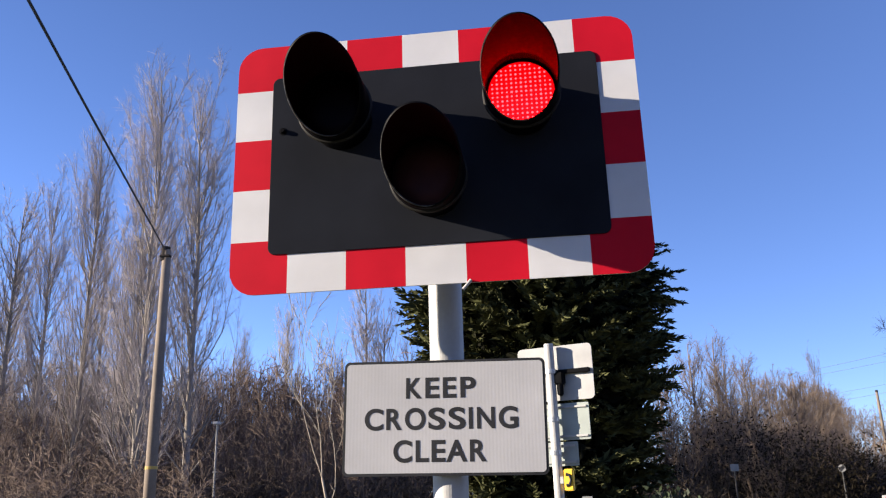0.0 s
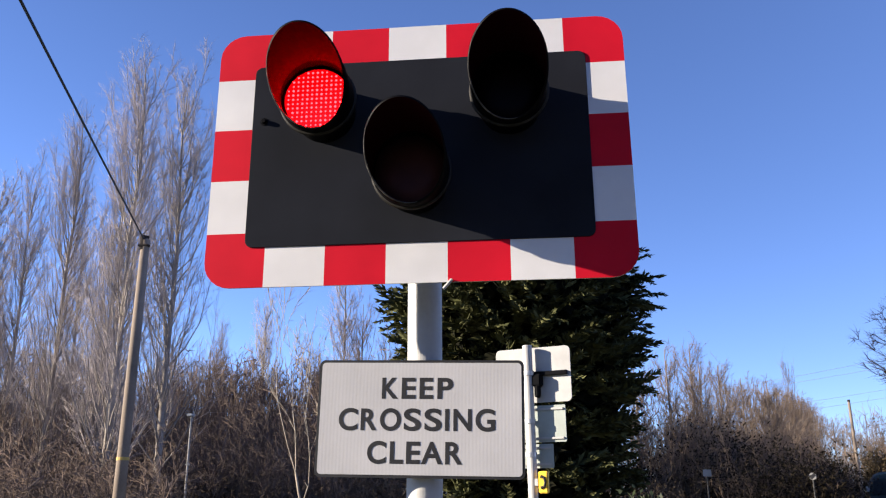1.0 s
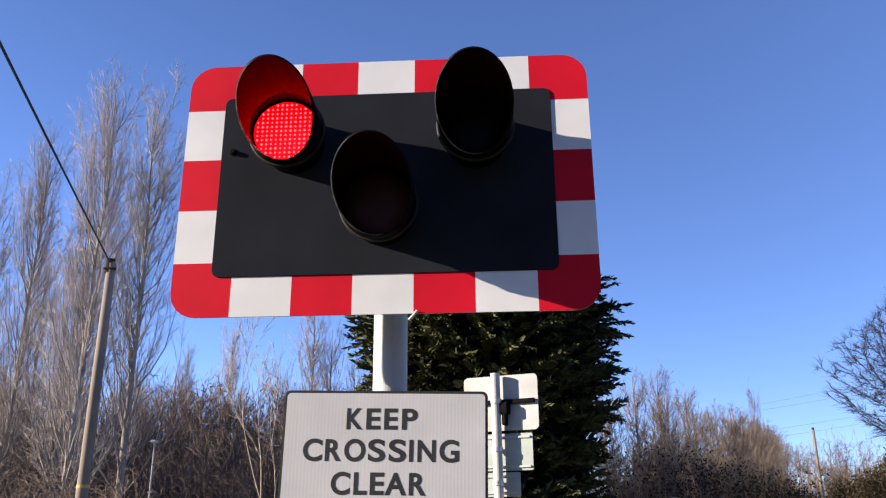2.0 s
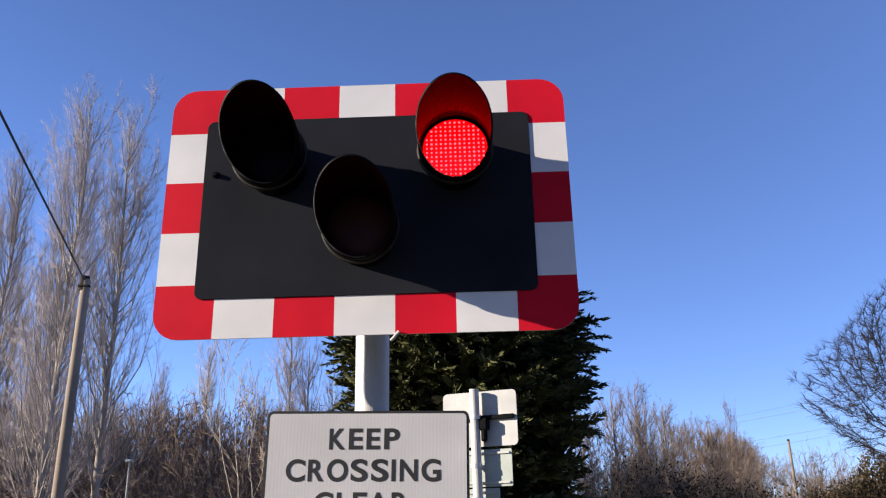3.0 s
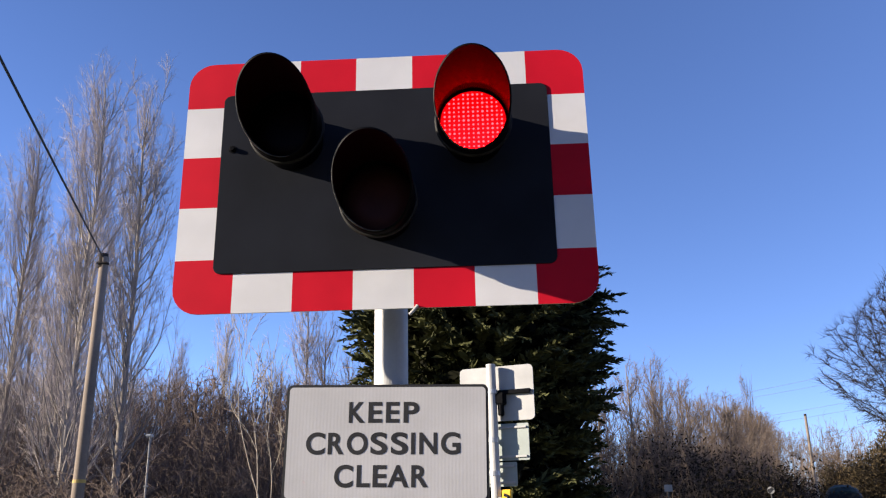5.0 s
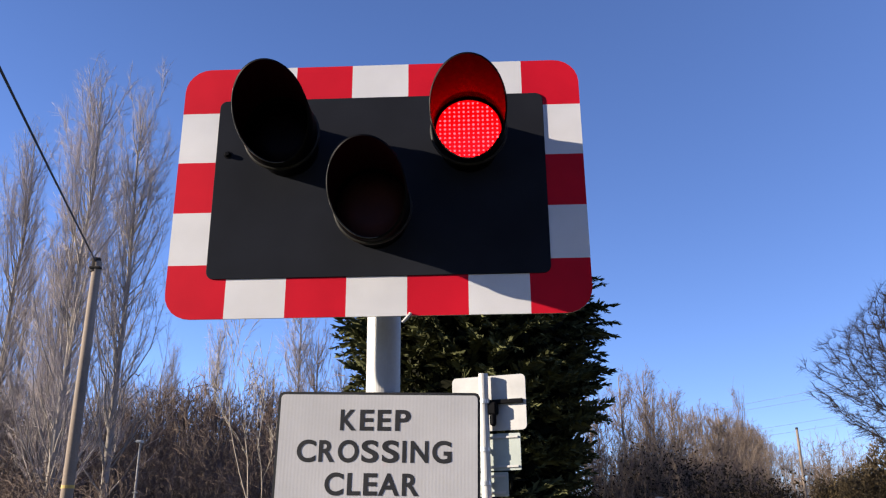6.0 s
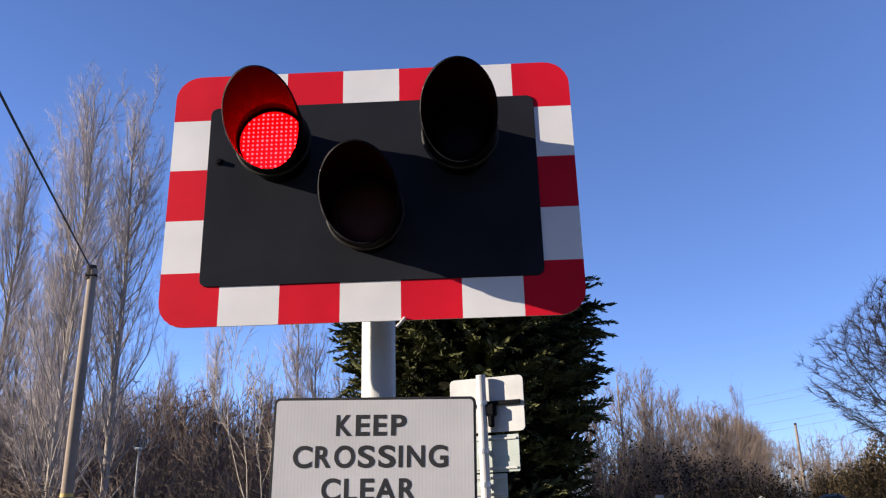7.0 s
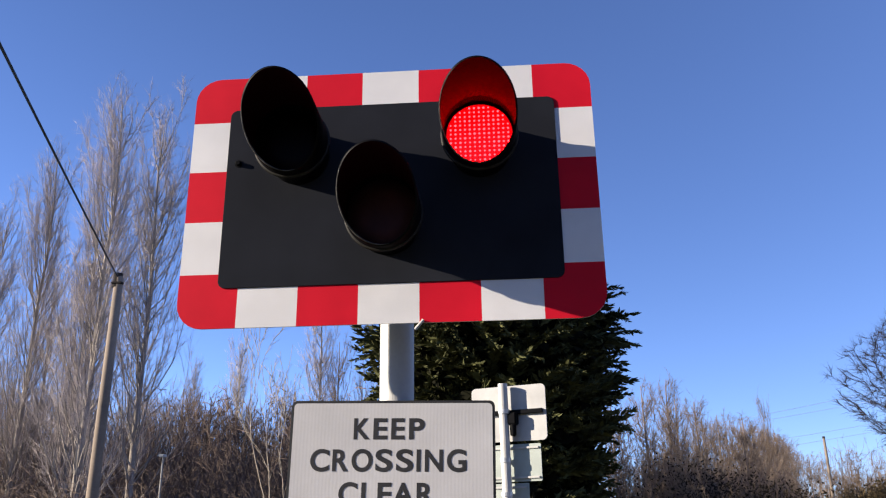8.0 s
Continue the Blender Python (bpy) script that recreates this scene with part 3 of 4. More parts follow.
# ---- trees ----
def poplar_meshes(seed, h, n_limb, spread, girth, bark=None, twig=None, per=8, ends=6, fine=0.0068):
    """Trunk, limbs and twigs of a narrow bare poplar whose limbs all climb steeply."""
    rng = np.random.default_rng(seed)
    zs = np.linspace(0, h, 9)
    wob = np.cumsum(rng.normal(0, 0.005 * h, (9, 2)), 0) * np.linspace(0.2, 1, 9)[:, None] * 0.6
    trunk = np.c_[wob, zs]
    g = Geo().tube([tuple(p) for p in trunk], [girth * (1 - 0.93 * (z / h)) + 0.01 for z in zs], 9)
    t = np.sort(rng.uniform(0.10, 0.93, n_limb))
    start = np.stack([np.interp(t * h, zs, trunk[:, k]) for k in range(3)], 1)
    az = rng.uniform(0, 2 * np.pi, n_limb)
    out = np.stack([np.cos(az), np.sin(az), 0 * az], 1)
    length = h * (0.30 - 0.17 * t) * rng.uniform(0.6, 1.15, n_limb)
    lean = np.radians(rng.uniform(10, 26, n_limb)) * spread
    a0, b0, ra, rb = [], [], [], []
    pts = [start]
    for k in range(4):
        tilt = lean * (1.5, 1.0, 0.65, 0.45)[k]
        d = out * np.sin(tilt)[:, None] + np.array([0, 0, 1.0]) * np.cos(tilt)[:, None] + rng.normal(0, 0.07, (n_limb, 3))
        pts.append(pts[-1] + unit(d) * (length / 4)[:, None])
    r0 = girth * (0.30 - 0.16 * t)
    for k in range(4):
        a0.append(pts[k]); b0.append(pts[k + 1])
        ra.append(r0 * (1 - k / 4.6)); rb.append(r0 * (1 - (k + 1) / 4.6))
    limbs = [np.concatenate(q) for q in (a0, b0, ra, rb)]
    P = np.stack(pts, 1)

    def shoots(P, per, size, tilt_amount, upward):
        n, m = P.shape[0], P.shape[1] - 1
        f = rng.uniform(0.12, 1.0, (n, per)) * m
        i = np.minimum(f.astype(int), m - 1)
        w = (f - i)[..., None]
        idx = np.arange(n)[:, None]
        s = P[idx, i] * (1 - w) + P[idx, i + 1] * w
        d = unit(P[idx, i + 1] - P[idx, i])
        d = unit(d + rng.normal(0, tilt_amount, d.shape) + np.array([0, 0, upward]))
        L = size[:, None] * rng.uniform(0.5, 1.2, (n, per))
        mid = s + d * L[..., None] * 0.5
        d2 = unit(d + rng.normal(0, 0.12, d.shape) + np.array([0, 0, upward * 0.4]))
        end = mid + d2 * L[..., None] * 0.5
        return np.stack([s, mid, end], 2).reshape(-1, 3, 3), L.reshape(-1)

    S, LS = shoots(P, per, length * 0.34, 0.36, 0.25)
    T, LT = shoots(S, ends, LS * 0.60, 0.46, 0.15)
    tw = []
    for Q, r in ((S, 0.0080),):
        for k in range(2):
            tw.append((Q[:, k], Q[:, k + 1], np.full(len(Q), r * (1, 0.7)[k]), np.full(len(Q), r * (0.7, 0.3)[k])))
    twigs = [np.concatenate(q) for q in zip(*tw)]
    return g.mesh("trunk", bark or BARK, True), sticks("limbs", *limbs, bark or BARK), sticks("twigs", *twigs, twig or TWIG, (T[:, 0], T[:, 2], np.full(len(T), fine)))


def poplar(x, y, h, meshes, base_h, wide=1.0, turn=0.0, label="tall narrow bare poplar with pale grey-brown twigs"):
    k = h / base_h
    t = thing("poplar_tree", label, "tree", pose(x, y, -0.05, 0, 0, turn), group="poplars in the wood")
    for name, me in zip(("trunk", "branchwork", "crown"), meshes):
        o = part(name, me, None, t)
        o.scale = (k * wide, k * wide, k)
        if name != "trunk":
            tagged(o, kind="stuff")
    return t


def scrub_mesh(seed, h, w, stems, mat, per=11, ends=3, r=1.08):
    """Upright thicket of thin stems with side shoots."""
    rng = np.random.default_rng(seed)
    base = np.c_[rng.uniform(-w / 2, w / 2, stems), rng.uniform(-0.9, 0.9, stems), np.zeros(stems)]
    hh = h * rng.uniform(0.45, 1.0, stems)
    d = unit(np.c_[rng.normal(0, 0.16, (stems, 2)), np.ones(stems)])
    pts = [base]
    for k in range(3):
        d = unit(d + rng.normal(0, 0.12, d.shape))
        pts.append(pts[-1] + d * (hh / 3)[:, None])
    A, B, RA, RB = [], [], [], []
    for k in range(3):
        A.append(pts[k]); B.append(pts[k + 1])
        RA.append(np.full(stems, 0.030 - 0.008 * k)); RB.append(np.full(stems, 0.022 - 0.008 * k))
    P = np.stack(pts, 1)
    f = rng.uniform(0.15, 1, (stems, per)) * 3
    i = np.minimum(f.astype(int), 2)
    wgt = (f - i)[..., None]
    idx = np.arange(stems)[:, None]
    s = (P[idx, i] * (1 - wgt) + P[idx, i + 1] * wgt).reshape(-1, 3)
    sd = unit(rng.normal(0, 0.6, s.shape) + np.array([0, 0, 0.8]))
    L = rng.uniform(0.35, 1.1, len(s)) * h / 6
    e = s + sd * L[:, None]
    q = np.repeat(np.arange(len(s)), ends)
    w2 = rng.uniform(0.2, 1, len(q))[:, None]
    s2 = s[q] * (1 - w2) + e[q] * w2
    e2 = s2 + unit(sd[q] + rng.normal(0, 0.5, (len(q), 3))) * (L[q] * rng.uniform(0.3, 0.7, len(q)))[:, None]
    return sticks("scrub", *(np.concatenate(z) for z in (A, B, RA, RB)), mat,
                  (np.concatenate([s, s2]), np.concatenate([e, e2]), np.r_[np.full(len(s), 0.017 * r), np.full(len(q), 0.014 * r)]))


def branching(seed, h, spread, levels, first_r, trunk_share=0.22, split=(2, 4), up=0.25, kink=0.25):
    """A forking bare tree: rows of start, end and radii, thick wood apart from fine."""
    rng = random.Random(seed)
    wood, fine = [], []

    def grow(p, d, length, r, level):
        for k in range(3):
            d = (d + Vector([rng.gauss(0, kink) for _ in range(3)]) * 0.5 + Vector((0, 0, up * 0.2))).normalized()
            q = p + d * length / 3
            r2 = r * 0.88
            (wood if r > 0.016 else fine).append((p, q, r, r2))
            if level < levels and k == 1 and rng.random() < 0.85:
                s = (d + Vector([rng.gauss(0, spread) for _ in range(3)])).normalized()
                grow(q, s, length * rng.uniform(0.45, 0.75), max(r2 * 0.5, 0.005), level + 1)
            p, r = q, r2
        if level < levels:
            for _ in range(rng.randint(*split)):
                s = (d + Vector([rng.gauss(0, spread) for _ in range(3)]) + Vector((0, 0, up))).normalized()
                grow(p, s, length * rng.uniform(0.6, 0.85), max(r * rng.uniform(0.55, 0.75), 0.005), level + 1)

    grow(Vector((0, 0, 0)), Vector((0, 0, 1)), h * trunk_share, first_r, 0)
    return wood, fine


def bare_tree(name, x, y, wood, fine, bark, twig, label, turn=0, scale=1.0, per=4, reach=1.0):
    t = thing(name, label, "tree", pose(x, y, -0.05, 0, 0, turn))
    g = Geo()
    for p, q, a, b in wood:
        g.tube([p, q], [a, b], 7, caps=False)
    part("trunk", g, bark, t, smooth=True).scale = (scale,) * 3
    rng = np.random.default_rng(9)
    a, b = np.array([tuple(f[0]) for f in fine]), np.array([tuple(f[1]) for f in fine])
    q = np.repeat(np.arange(len(a)), per)
    w = rng.uniform(0.1, 1, len(q))[:, None]
    s0 = a[q] * (1 - w) + b[q] * w
    s1 = s0 + unit(unit(b[q] - a[q]) + rng.normal(0, 0.45, (len(q), 3)) + [0, 0, 0.15]) * rng.uniform(0.15, 0.55, (len(q), 1)) * reach
    part("crown", sticks("crown", a, b, [f[2] for f in fine], [f[3] for f in fine], twig, (s0, s1, np.full(len(q), 0.005))), None, t).scale = (scale,) * 3
    return t


def grow_crown(rng, fork, centre, size, buds, step=0.17, reach=1.2, clear=0.25, turns=110):
    """Nodes and their parents of a crown whose branches grow step by step towards scattered buds in an oval."""
    u = unit(rng.normal(0, 1, (buds, 3))) * rng.uniform(0.12, 1, (buds, 1)) ** 0.42
    lump = 1 + 0.09 * np.sin(5 * u[:, 0] + 3 * u[:, 2]) + 0.07 * np.sin(7 * u[:, 1] - 4 * u[:, 2])
    goal = u * lump[:, None] * size + centre
    nodes, parent = [np.array([0, 0, z]) for z in np.arange(0, fork + 0.01, step)], []
    parent = [max(i - 1, 0) for i in range(len(nodes))]
    near = np.full(len(goal), 1e9)
    which = np.zeros(len(goal), int)
    fresh = list(range(len(nodes)))
    for _ in range(turns):
        for i in fresh:
            d = np.linalg.norm(goal - nodes[i], axis=1)
            m = d < near
            near[m], which[m] = d[m], i
        live = near > clear
        pull = {}
        limit = reach if len(nodes) > 60 else 6.0
        for g in np.nonzero(live & (near < limit))[0]:
            pull.setdefault(int(which[g]), []).append(goal[g])
        fresh = []
        for i, targets in pull.items():
            d = unit(np.array(targets) - nodes[i]).sum(0) + rng.normal(0, 0.10, 3) * len(targets) ** 0.5
            p = nodes[i] + unit(d) * step
            nodes.append(p)
            parent.append(i)
            fresh.append(len(nodes) - 1)
        goal, near, which = goal[live], near[live], which[live]
        if not fresh or not len(goal):
            break
    return np.array(nodes), np.array(parent)


def dome_tree(x, y, label):
    """A round-headed bare tree: limbs fork out towards a rounded outline and end in fans of fine twigs."""
    rng = np.random.default_rng(78)
    t = thing("bare_tree", label, "tree", pose(x, y, -0.05))
    centre = np.array([0, 0, 5.8])
    P, parent = grow_crown(rng, 2.4, centre, np.array([3.5, 3.5, 2.7]), 5200)
    n = len(P)
    power = np.zeros(n)
    kids = np.bincount(parent[1:], minlength=n)
    power[kids == 0] = 0.0050 ** 2.55
    for i in range(n - 1, 0, -1):
        power[parent[i]] += power[i]
    r = np.minimum(power ** (1 / 2.55), 0.24)
    thick = Geo()
    for i in range(1, n):
        if r[i] > 0.028:
            thick.tube([P[parent[i]], P[i] + 0.15 * (P[i] - P[parent[i]])], [min(r[parent[i]], r[i] * 1.25), r[i]], 7, caps=False)
    part("trunk", thick, DARK_BARK, t, "dark trunk and forking limbs", smooth=True)
    thin = np.array([i for i in range(1, n) if r[i] <= 0.028])
    ends = np.array([i for i in range(1, n) if r[i] <= 0.012])
    q = np.repeat(ends, 6)
    way = unit(P[q] - P[parent[q]])
    away = unit(P[q] - np.array([0, 0, 4.2]))
    d = unit(way * 0.9 + away * 0.7 + rng.normal(0, 0.62, (len(q), 3)) + [0, 0, 0.18])
    a = P[q] - way * rng.uniform(0, 0.2, (len(q), 1))
    b = a + d * rng.uniform(0.15, 0.5, (len(q), 1))
    part("crown", sticks("crown", P[parent[thin]], P[thin], np.minimum(r[parent[thin]], r[thin] * 1.2), r[thin], DARK_TWIG, (a, b, np.full(len(q), 0.0056))), None, t, "fans of fine twigs")


PROFILE_Z, PROFILE_R = [0, 0.08, 0.25, 0.45, 0.6, 0.70, 0.78, 0.92, 1], [1.05, 1.25, 1.66, 2.18, 2.40, 1.98, 1.48, 0.7, 0.12]


def conifer(x, y, h):
    """A dense dark cypress: many overlapping sprays on hidden branches, with an uneven outline."""
    rng = np.random.default_rng(5)
    t = thing("conifer_tree", "dense dark green cypress with ragged drooping sprays", "tree", pose(x, y, 0))
    part("trunk", Geo().tube([(0, 0, 0), (0, 0, h * 0.5), (0, 0, h * 0.95)], [0.2, 0.13, 0.02], 10), DARK_BARK, t)
    n = 2400
    z = h * (0.03 + 0.95 * rng.uniform(0, 1, n) ** 0.9)
    az = rng.uniform(0, 2 * np.pi, n)
    prof = np.interp(z / h, PROFILE_Z, PROFILE_R)
    lump = 1 + 0.10 * np.sin(3 * az + z * 1.3) + 0.08 * np.sin(7 * az - z * 2.1)
    reach = prof * lump * rng.uniform(0.72, 1.07, n)
    out = np.stack([np.cos(az), np.sin(az), 0 * az], 1)
    tip = out * reach[:, None] + np.c_[0 * z, 0 * z, z]
    rise = rng.uniform(0.05, 0.55, n)
    d = unit(out + np.c_[0 * z, 0 * z, rise] + rng.normal(0, 0.25, (n, 3)))
    size = rng.uniform(0.5, 1.05, n)
    root = tip - d * size[:, None]
    inner = np.c_[0 * z, 0 * z, np.maximum(z - 0.5, 0.1)] + out * 0.1
    part("branches", sticks("branches", inner[::3], root[::3], np.full(len(root[::3]), 0.02), np.full(len(root[::3]), 0.008), DARK_BARK), None, t)
    # each spray: leaflets that fork off its stem on both sides and thin out to the tip
    m = 54
    f = np.tile(np.linspace(0.05, 1.0, m), n)
    q = np.repeat(np.arange(n), m)
    side = unit(np.cross(d, np.array([0, 0, 1.0]) + rng.normal(0, 0.35, (n, 3))))
    sgn = np.tile(np.where(np.arange(m) % 2, 1.0, -1.0), n)[:, None]
    p = root[q] + d[q] * (size[q] * f)[:, None] - np.array([0, 0, 1.0]) * (0.12 * f * f * size[q])[:, None]
    ld = unit(d[q] * 0.9 + side[q] * sgn * (1.05 - 0.6 * f)[:, None] + rng.normal(0, 0.22, (n * m, 3)) - np.array([0, 0, 0.12]))
    L = size[q] * (0.24 - 0.13 * f) * rng.uniform(0.7, 1.3, n * m) + 0.03
    part("crown", leaves("crown", p, ld, L, L * 0.13 + 0.004, FOLIAGE, rng), None, t, "dark green sprays")
    # inner foliage with shade put into its colour; no sky shows through the middle
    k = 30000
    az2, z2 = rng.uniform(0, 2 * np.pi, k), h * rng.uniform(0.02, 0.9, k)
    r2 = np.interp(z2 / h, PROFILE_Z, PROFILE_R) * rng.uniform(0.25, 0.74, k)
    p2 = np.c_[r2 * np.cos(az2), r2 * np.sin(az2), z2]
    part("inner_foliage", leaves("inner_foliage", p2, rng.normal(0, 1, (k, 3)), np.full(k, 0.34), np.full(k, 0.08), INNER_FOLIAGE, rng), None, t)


def shrub(name, x, y, w, h, n, leaf, mat, label, category="shrub", seed=1, depth=None, kind=""):
    """A rounded shrub of small leaves on stems, uneven in outline."""
    rng = np.random.default_rng(seed)
    t = thing(name, label, category, pose(x, y, 0), kind=kind)
    dep = depth or w
    u = unit(rng.normal(0, 1, (n, 3)))
    r = rng.uniform(0.35, 1.0, n) ** 0.6
    lump = 1 + 0.16 * np.sin(4 * u[:, 0] + 5 * u[:, 2] + seed) + 0.12 * np.sin(9 * u[:, 1] - 7 * u[:, 0])
    p = u * (r * lump)[:, None] * np.array([w / 2, dep / 2, h / 2]) + np.array([0, 0, h * 0.5])
    p[:, 2] = np.abs(p[:, 2])
    d = unit(u + rng.normal(0, 0.7, (n, 3)) + np.array([0, 0, 0.4]))
    part("leaves", leaves("leaves", p, d, leaf * rng.uniform(0.6, 1.3, n), leaf * rng.uniform(0.18, 0.32, n), mat, rng), None, t)
    k = 70
    e = p[:k]
    part("stems", sticks("stems", np.c_[rng.normal(0, w * 0.08, (k, 2)), np.zeros(k)], e, np.full(k, 0.02), np.full(k, 0.006), DARK_BARK), None, t)
    return t


rnd = random.Random(11)
POP = [(poplar_meshes(21, 19.0, 116, 1.15, 0.155, None, None, 9, 12, 0.0045), 19.0), (poplar_meshes(22, 19.0, 108, 1.1, 0.15, None, None, 9, 12, 0.0045), 19.0), (poplar_meshes(23, 14.0, 90, 1.15, 0.15), 14.0), (poplar_meshes(24, 12.0, 84, 1.5, 0.14, ROW_BARK, ROW_TWIG, 7), 12.0), (poplar_meshes(25, 14.0, 90, 1.15, 0.15, ROW_BARK, ROW_TWIG), 14.0)]
# x, y, height, form, width
for x, y, h, k, w in ((-14.5, 26.4, 18.3, 0, 1.0), (-13.3, 27.9, 18.0, 1, 1.05), (-16.6, 29.6, 14.8, 2, 0.9), (-18.3, 28.7, 17.0, 0, 0.9), (-21.8, 31.2, 15.4, 1, 1.0), (-24.1, 32.2, 15.6, 2, 1.0), (-26.6, 31.0, 16.0, 0, 1.0),
                      (-20.0, 36.5, 14.5, 2, 1.0), (-23.2, 38.5, 15.0, 1, 1.1), (-27.5, 37.0, 14.0, 2, 1.0), (-21.1, 53.8, 13.0, 1, 0.8), (-16.7, 50.1, 13.8, 2, 0.8), (-10.6, 46.6, 14.2, 2, 1.0), (-9.6, 48.0, 13.2, 3, 0.8),
                      (-13.6, 52.0, 10.6, 3, 0.7), (-8.0, 47.0, 10.5, 2, 0.8), (-19.0, 56.0, 10.2, 3, 0.8), (-24.5, 55.0, 11.0, 2, 0.8), (-29.0, 52.0, 12.5, 1, 1.0)):
    poplar(x, y, h, *POP[k], wide=w, turn=rnd.uniform(0, 360))
# lower trees fill the wood behind
for i in range(17):
    az = radians(-37 + 1.75 * i + rnd.uniform(-0.5, 0.5))
    d = 58 + rnd.uniform(-4, 6)
    poplar(0.27 + d * math.sin(az), -2.2 + d * math.cos(az), 10.4 * rnd.uniform(0.88, 1.1), *POP[3], wide=1.7, turn=rnd.uniform(0, 360), label="lower bare brown tree filling the wood")
# the row along the road
for x, y, h, k, w in ((7.4, 38.6, 8.4, 3, 1.2), (8.7, 40.0, 8.8, 4, 1.2), (9.6, 42.5, 8.4, 3, 1.3), (11.0, 43.8, 8.3, 4, 1.3), (11.9, 46.4, 8.2, 3, 1.3), (13.4, 48.6, 8.2, 3, 1.3), (14.6, 51.5, 8.0, 3, 1.4), (6.0, 40.5, 8.0, 3, 1.2),
                      (16.0, 53.0, 8.0, 3, 1.4), (17.4, 56.0, 7.9, 3, 1.4), (18.6, 59.0, 7.9, 3, 1.4), (20.3, 63.0, 8.3, 3, 1.4), (21.6, 66.0, 10.2, 4, 0.6), (22.4, 69.0, 8.6, 3, 1.4), (24.6, 74.0, 8.8, 3, 1.4), (27.0, 81.0, 9.2, 3, 1.4),
                      (30.0, 89.0, 9.6, 3, 1.4), (33.0, 97.0, 10.0, 3, 1.4), (37.0, 108.0, 10.6, 3, 1.4), (41.0, 119.0, 11.2, 3, 1.4), (46.0, 133.0, 12.0, 3, 1.4), (50.5, 139.0, 11.6, 3, 1.5), (53.5, 143.5, 10.8, 3, 1.5),
                      (56.5, 147.5, 10.6, 3, 1.6), (58.5, 147.0, 9.6, 3, 1.6), (62.0, 151.0, 9.6, 3, 1.6), (66.5, 154.0, 9.6, 3, 1.7), (72.5, 157.0, 9.4, 3, 1.7)):
    poplar(x, y, (1.0 if y < 52.5 else 1.07 if y < 66 else 1.14) * h, *POP[k], wide=w, turn=rnd.uniform(0, 360), label="bare roadside poplar with warm brown upright twigs")
for i in range(9):
    x, y, _ = along(50 + 7.5 * i, -7.6 + rnd.uniform(-0.8, 0.8), 0)
    poplar(x, y, (7.7 + 0.25 * i) * rnd.uniform(0.92, 1.06), *POP[3], wide=1.5, turn=rnd.uniform(0, 360), label="bare roadside poplar with warm brown upright twigs")
# the wood carried on unseen behind the cypress, added to shade the row
for x, y, h, k, w in ((-4.5, 40.0, 10.0, 3, 1.2), (-1.0, 42.0, 9.5, 2, 1.2), (2.0, 41.0, 9.0, 3, 1.2), (4.0, 43.0, 8.5, 3, 1.2)):
    poplar(x, y, h, *POP[k], wide=w, turn=rnd.uniform(0, 360))

SCRUBS = [scrub_mesh(31, 6.0, 4.2, 34, SCRUB), scrub_mesh(32, 6.0, 4.2, 34, SCRUB), scrub_mesh(33, 6.0, 4.2, 30, SCRUB), scrub_mesh(34, 6.0, 4.4, 64, SCRUB, 8, 2, 1.5), scrub_mesh(35, 6.0, 4.4, 64, SCRUB, 8, 2, 1.5)]


def scrub(x, y, h, turn, k, far=False):
    o = part("scrub", SCRUBS[3 + k % 2] if far else SCRUBS[k % 3], None)
    o.matrix_basis = pose(x, y, -0.05, 0, 0, turn)
    o.scale = (1, 1, h / 6.0)
    tagged(o, "thicket of bare brown stems and twigs", "scrub", kind="stuff")


k = 0
for d, h0 in ((33, 4.5), (36, 5.6), (39.5, 6.5), (43.5, 7.4), (47, 8.2)):
    for i in range(int(d * 0.62 / 2.2)):
        az = radians(-42 + i * 126 / d)
        scrub(0.27 + d * math.sin(az), -2.2 + d * math.cos(az), h0 * rnd.uniform(0.75, 1.1), rnd.uniform(-35, 35), k)
        k += 1
# low growth round the feet of the nearest poplars
for d, h0 in ((25, 2.6), (28, 3.6)):
    for az in np.arange(-41, -24, 3.6):
        scrub(0.27 + d * math.sin(radians(az)), -2.2 + d * math.cos(radians(az)), h0 * rnd.uniform(0.8, 1.15), rnd.uniform(-35, 35), k)
        k += 1
for d, h0 in ((50, 9.4), (53, 10.2), (56, 10.6)):
    for i in range(int(d * 0.58 / 1.9)):
        az = radians(-42 + i * 109 / d)
        scrub(0.27 + d * math.sin(az), -2.2 + d * math.cos(az), h0 * rnd.uniform(0.8, 1.08), rnd.uniform(-35, 35), k, True)
        k += 1
# unseen tall scrub added behind the cypress, shading the foot of the row
for i in range(7):
    scrub(-6.0 + 1.7 * i, 36.5 + rnd.uniform(-1, 2), 9.0 * rnd.uniform(0.85, 1.1), rnd.uniform(-30, 30), k + i)
for s in np.arange(36, 120, 4.2):
    for off, h0 in ((-5.0, 3.2), (-8.2, 5.0)):
        x, y, _ = along(s, off, 0)
        scrub(x, y, h0 * rnd.uniform(0.8, 1.15), rnd.uniform(-30, 30) - 17, k)
        k += 1
ROW_SCRUB = [scrub_mesh(36, 6.0, 4.4, 48, ROW_TWIG, 11, 3, 1.0), scrub_mesh(37, 6.0, 4.4, 48, ROW_TWIG, 11, 3, 1.0)]
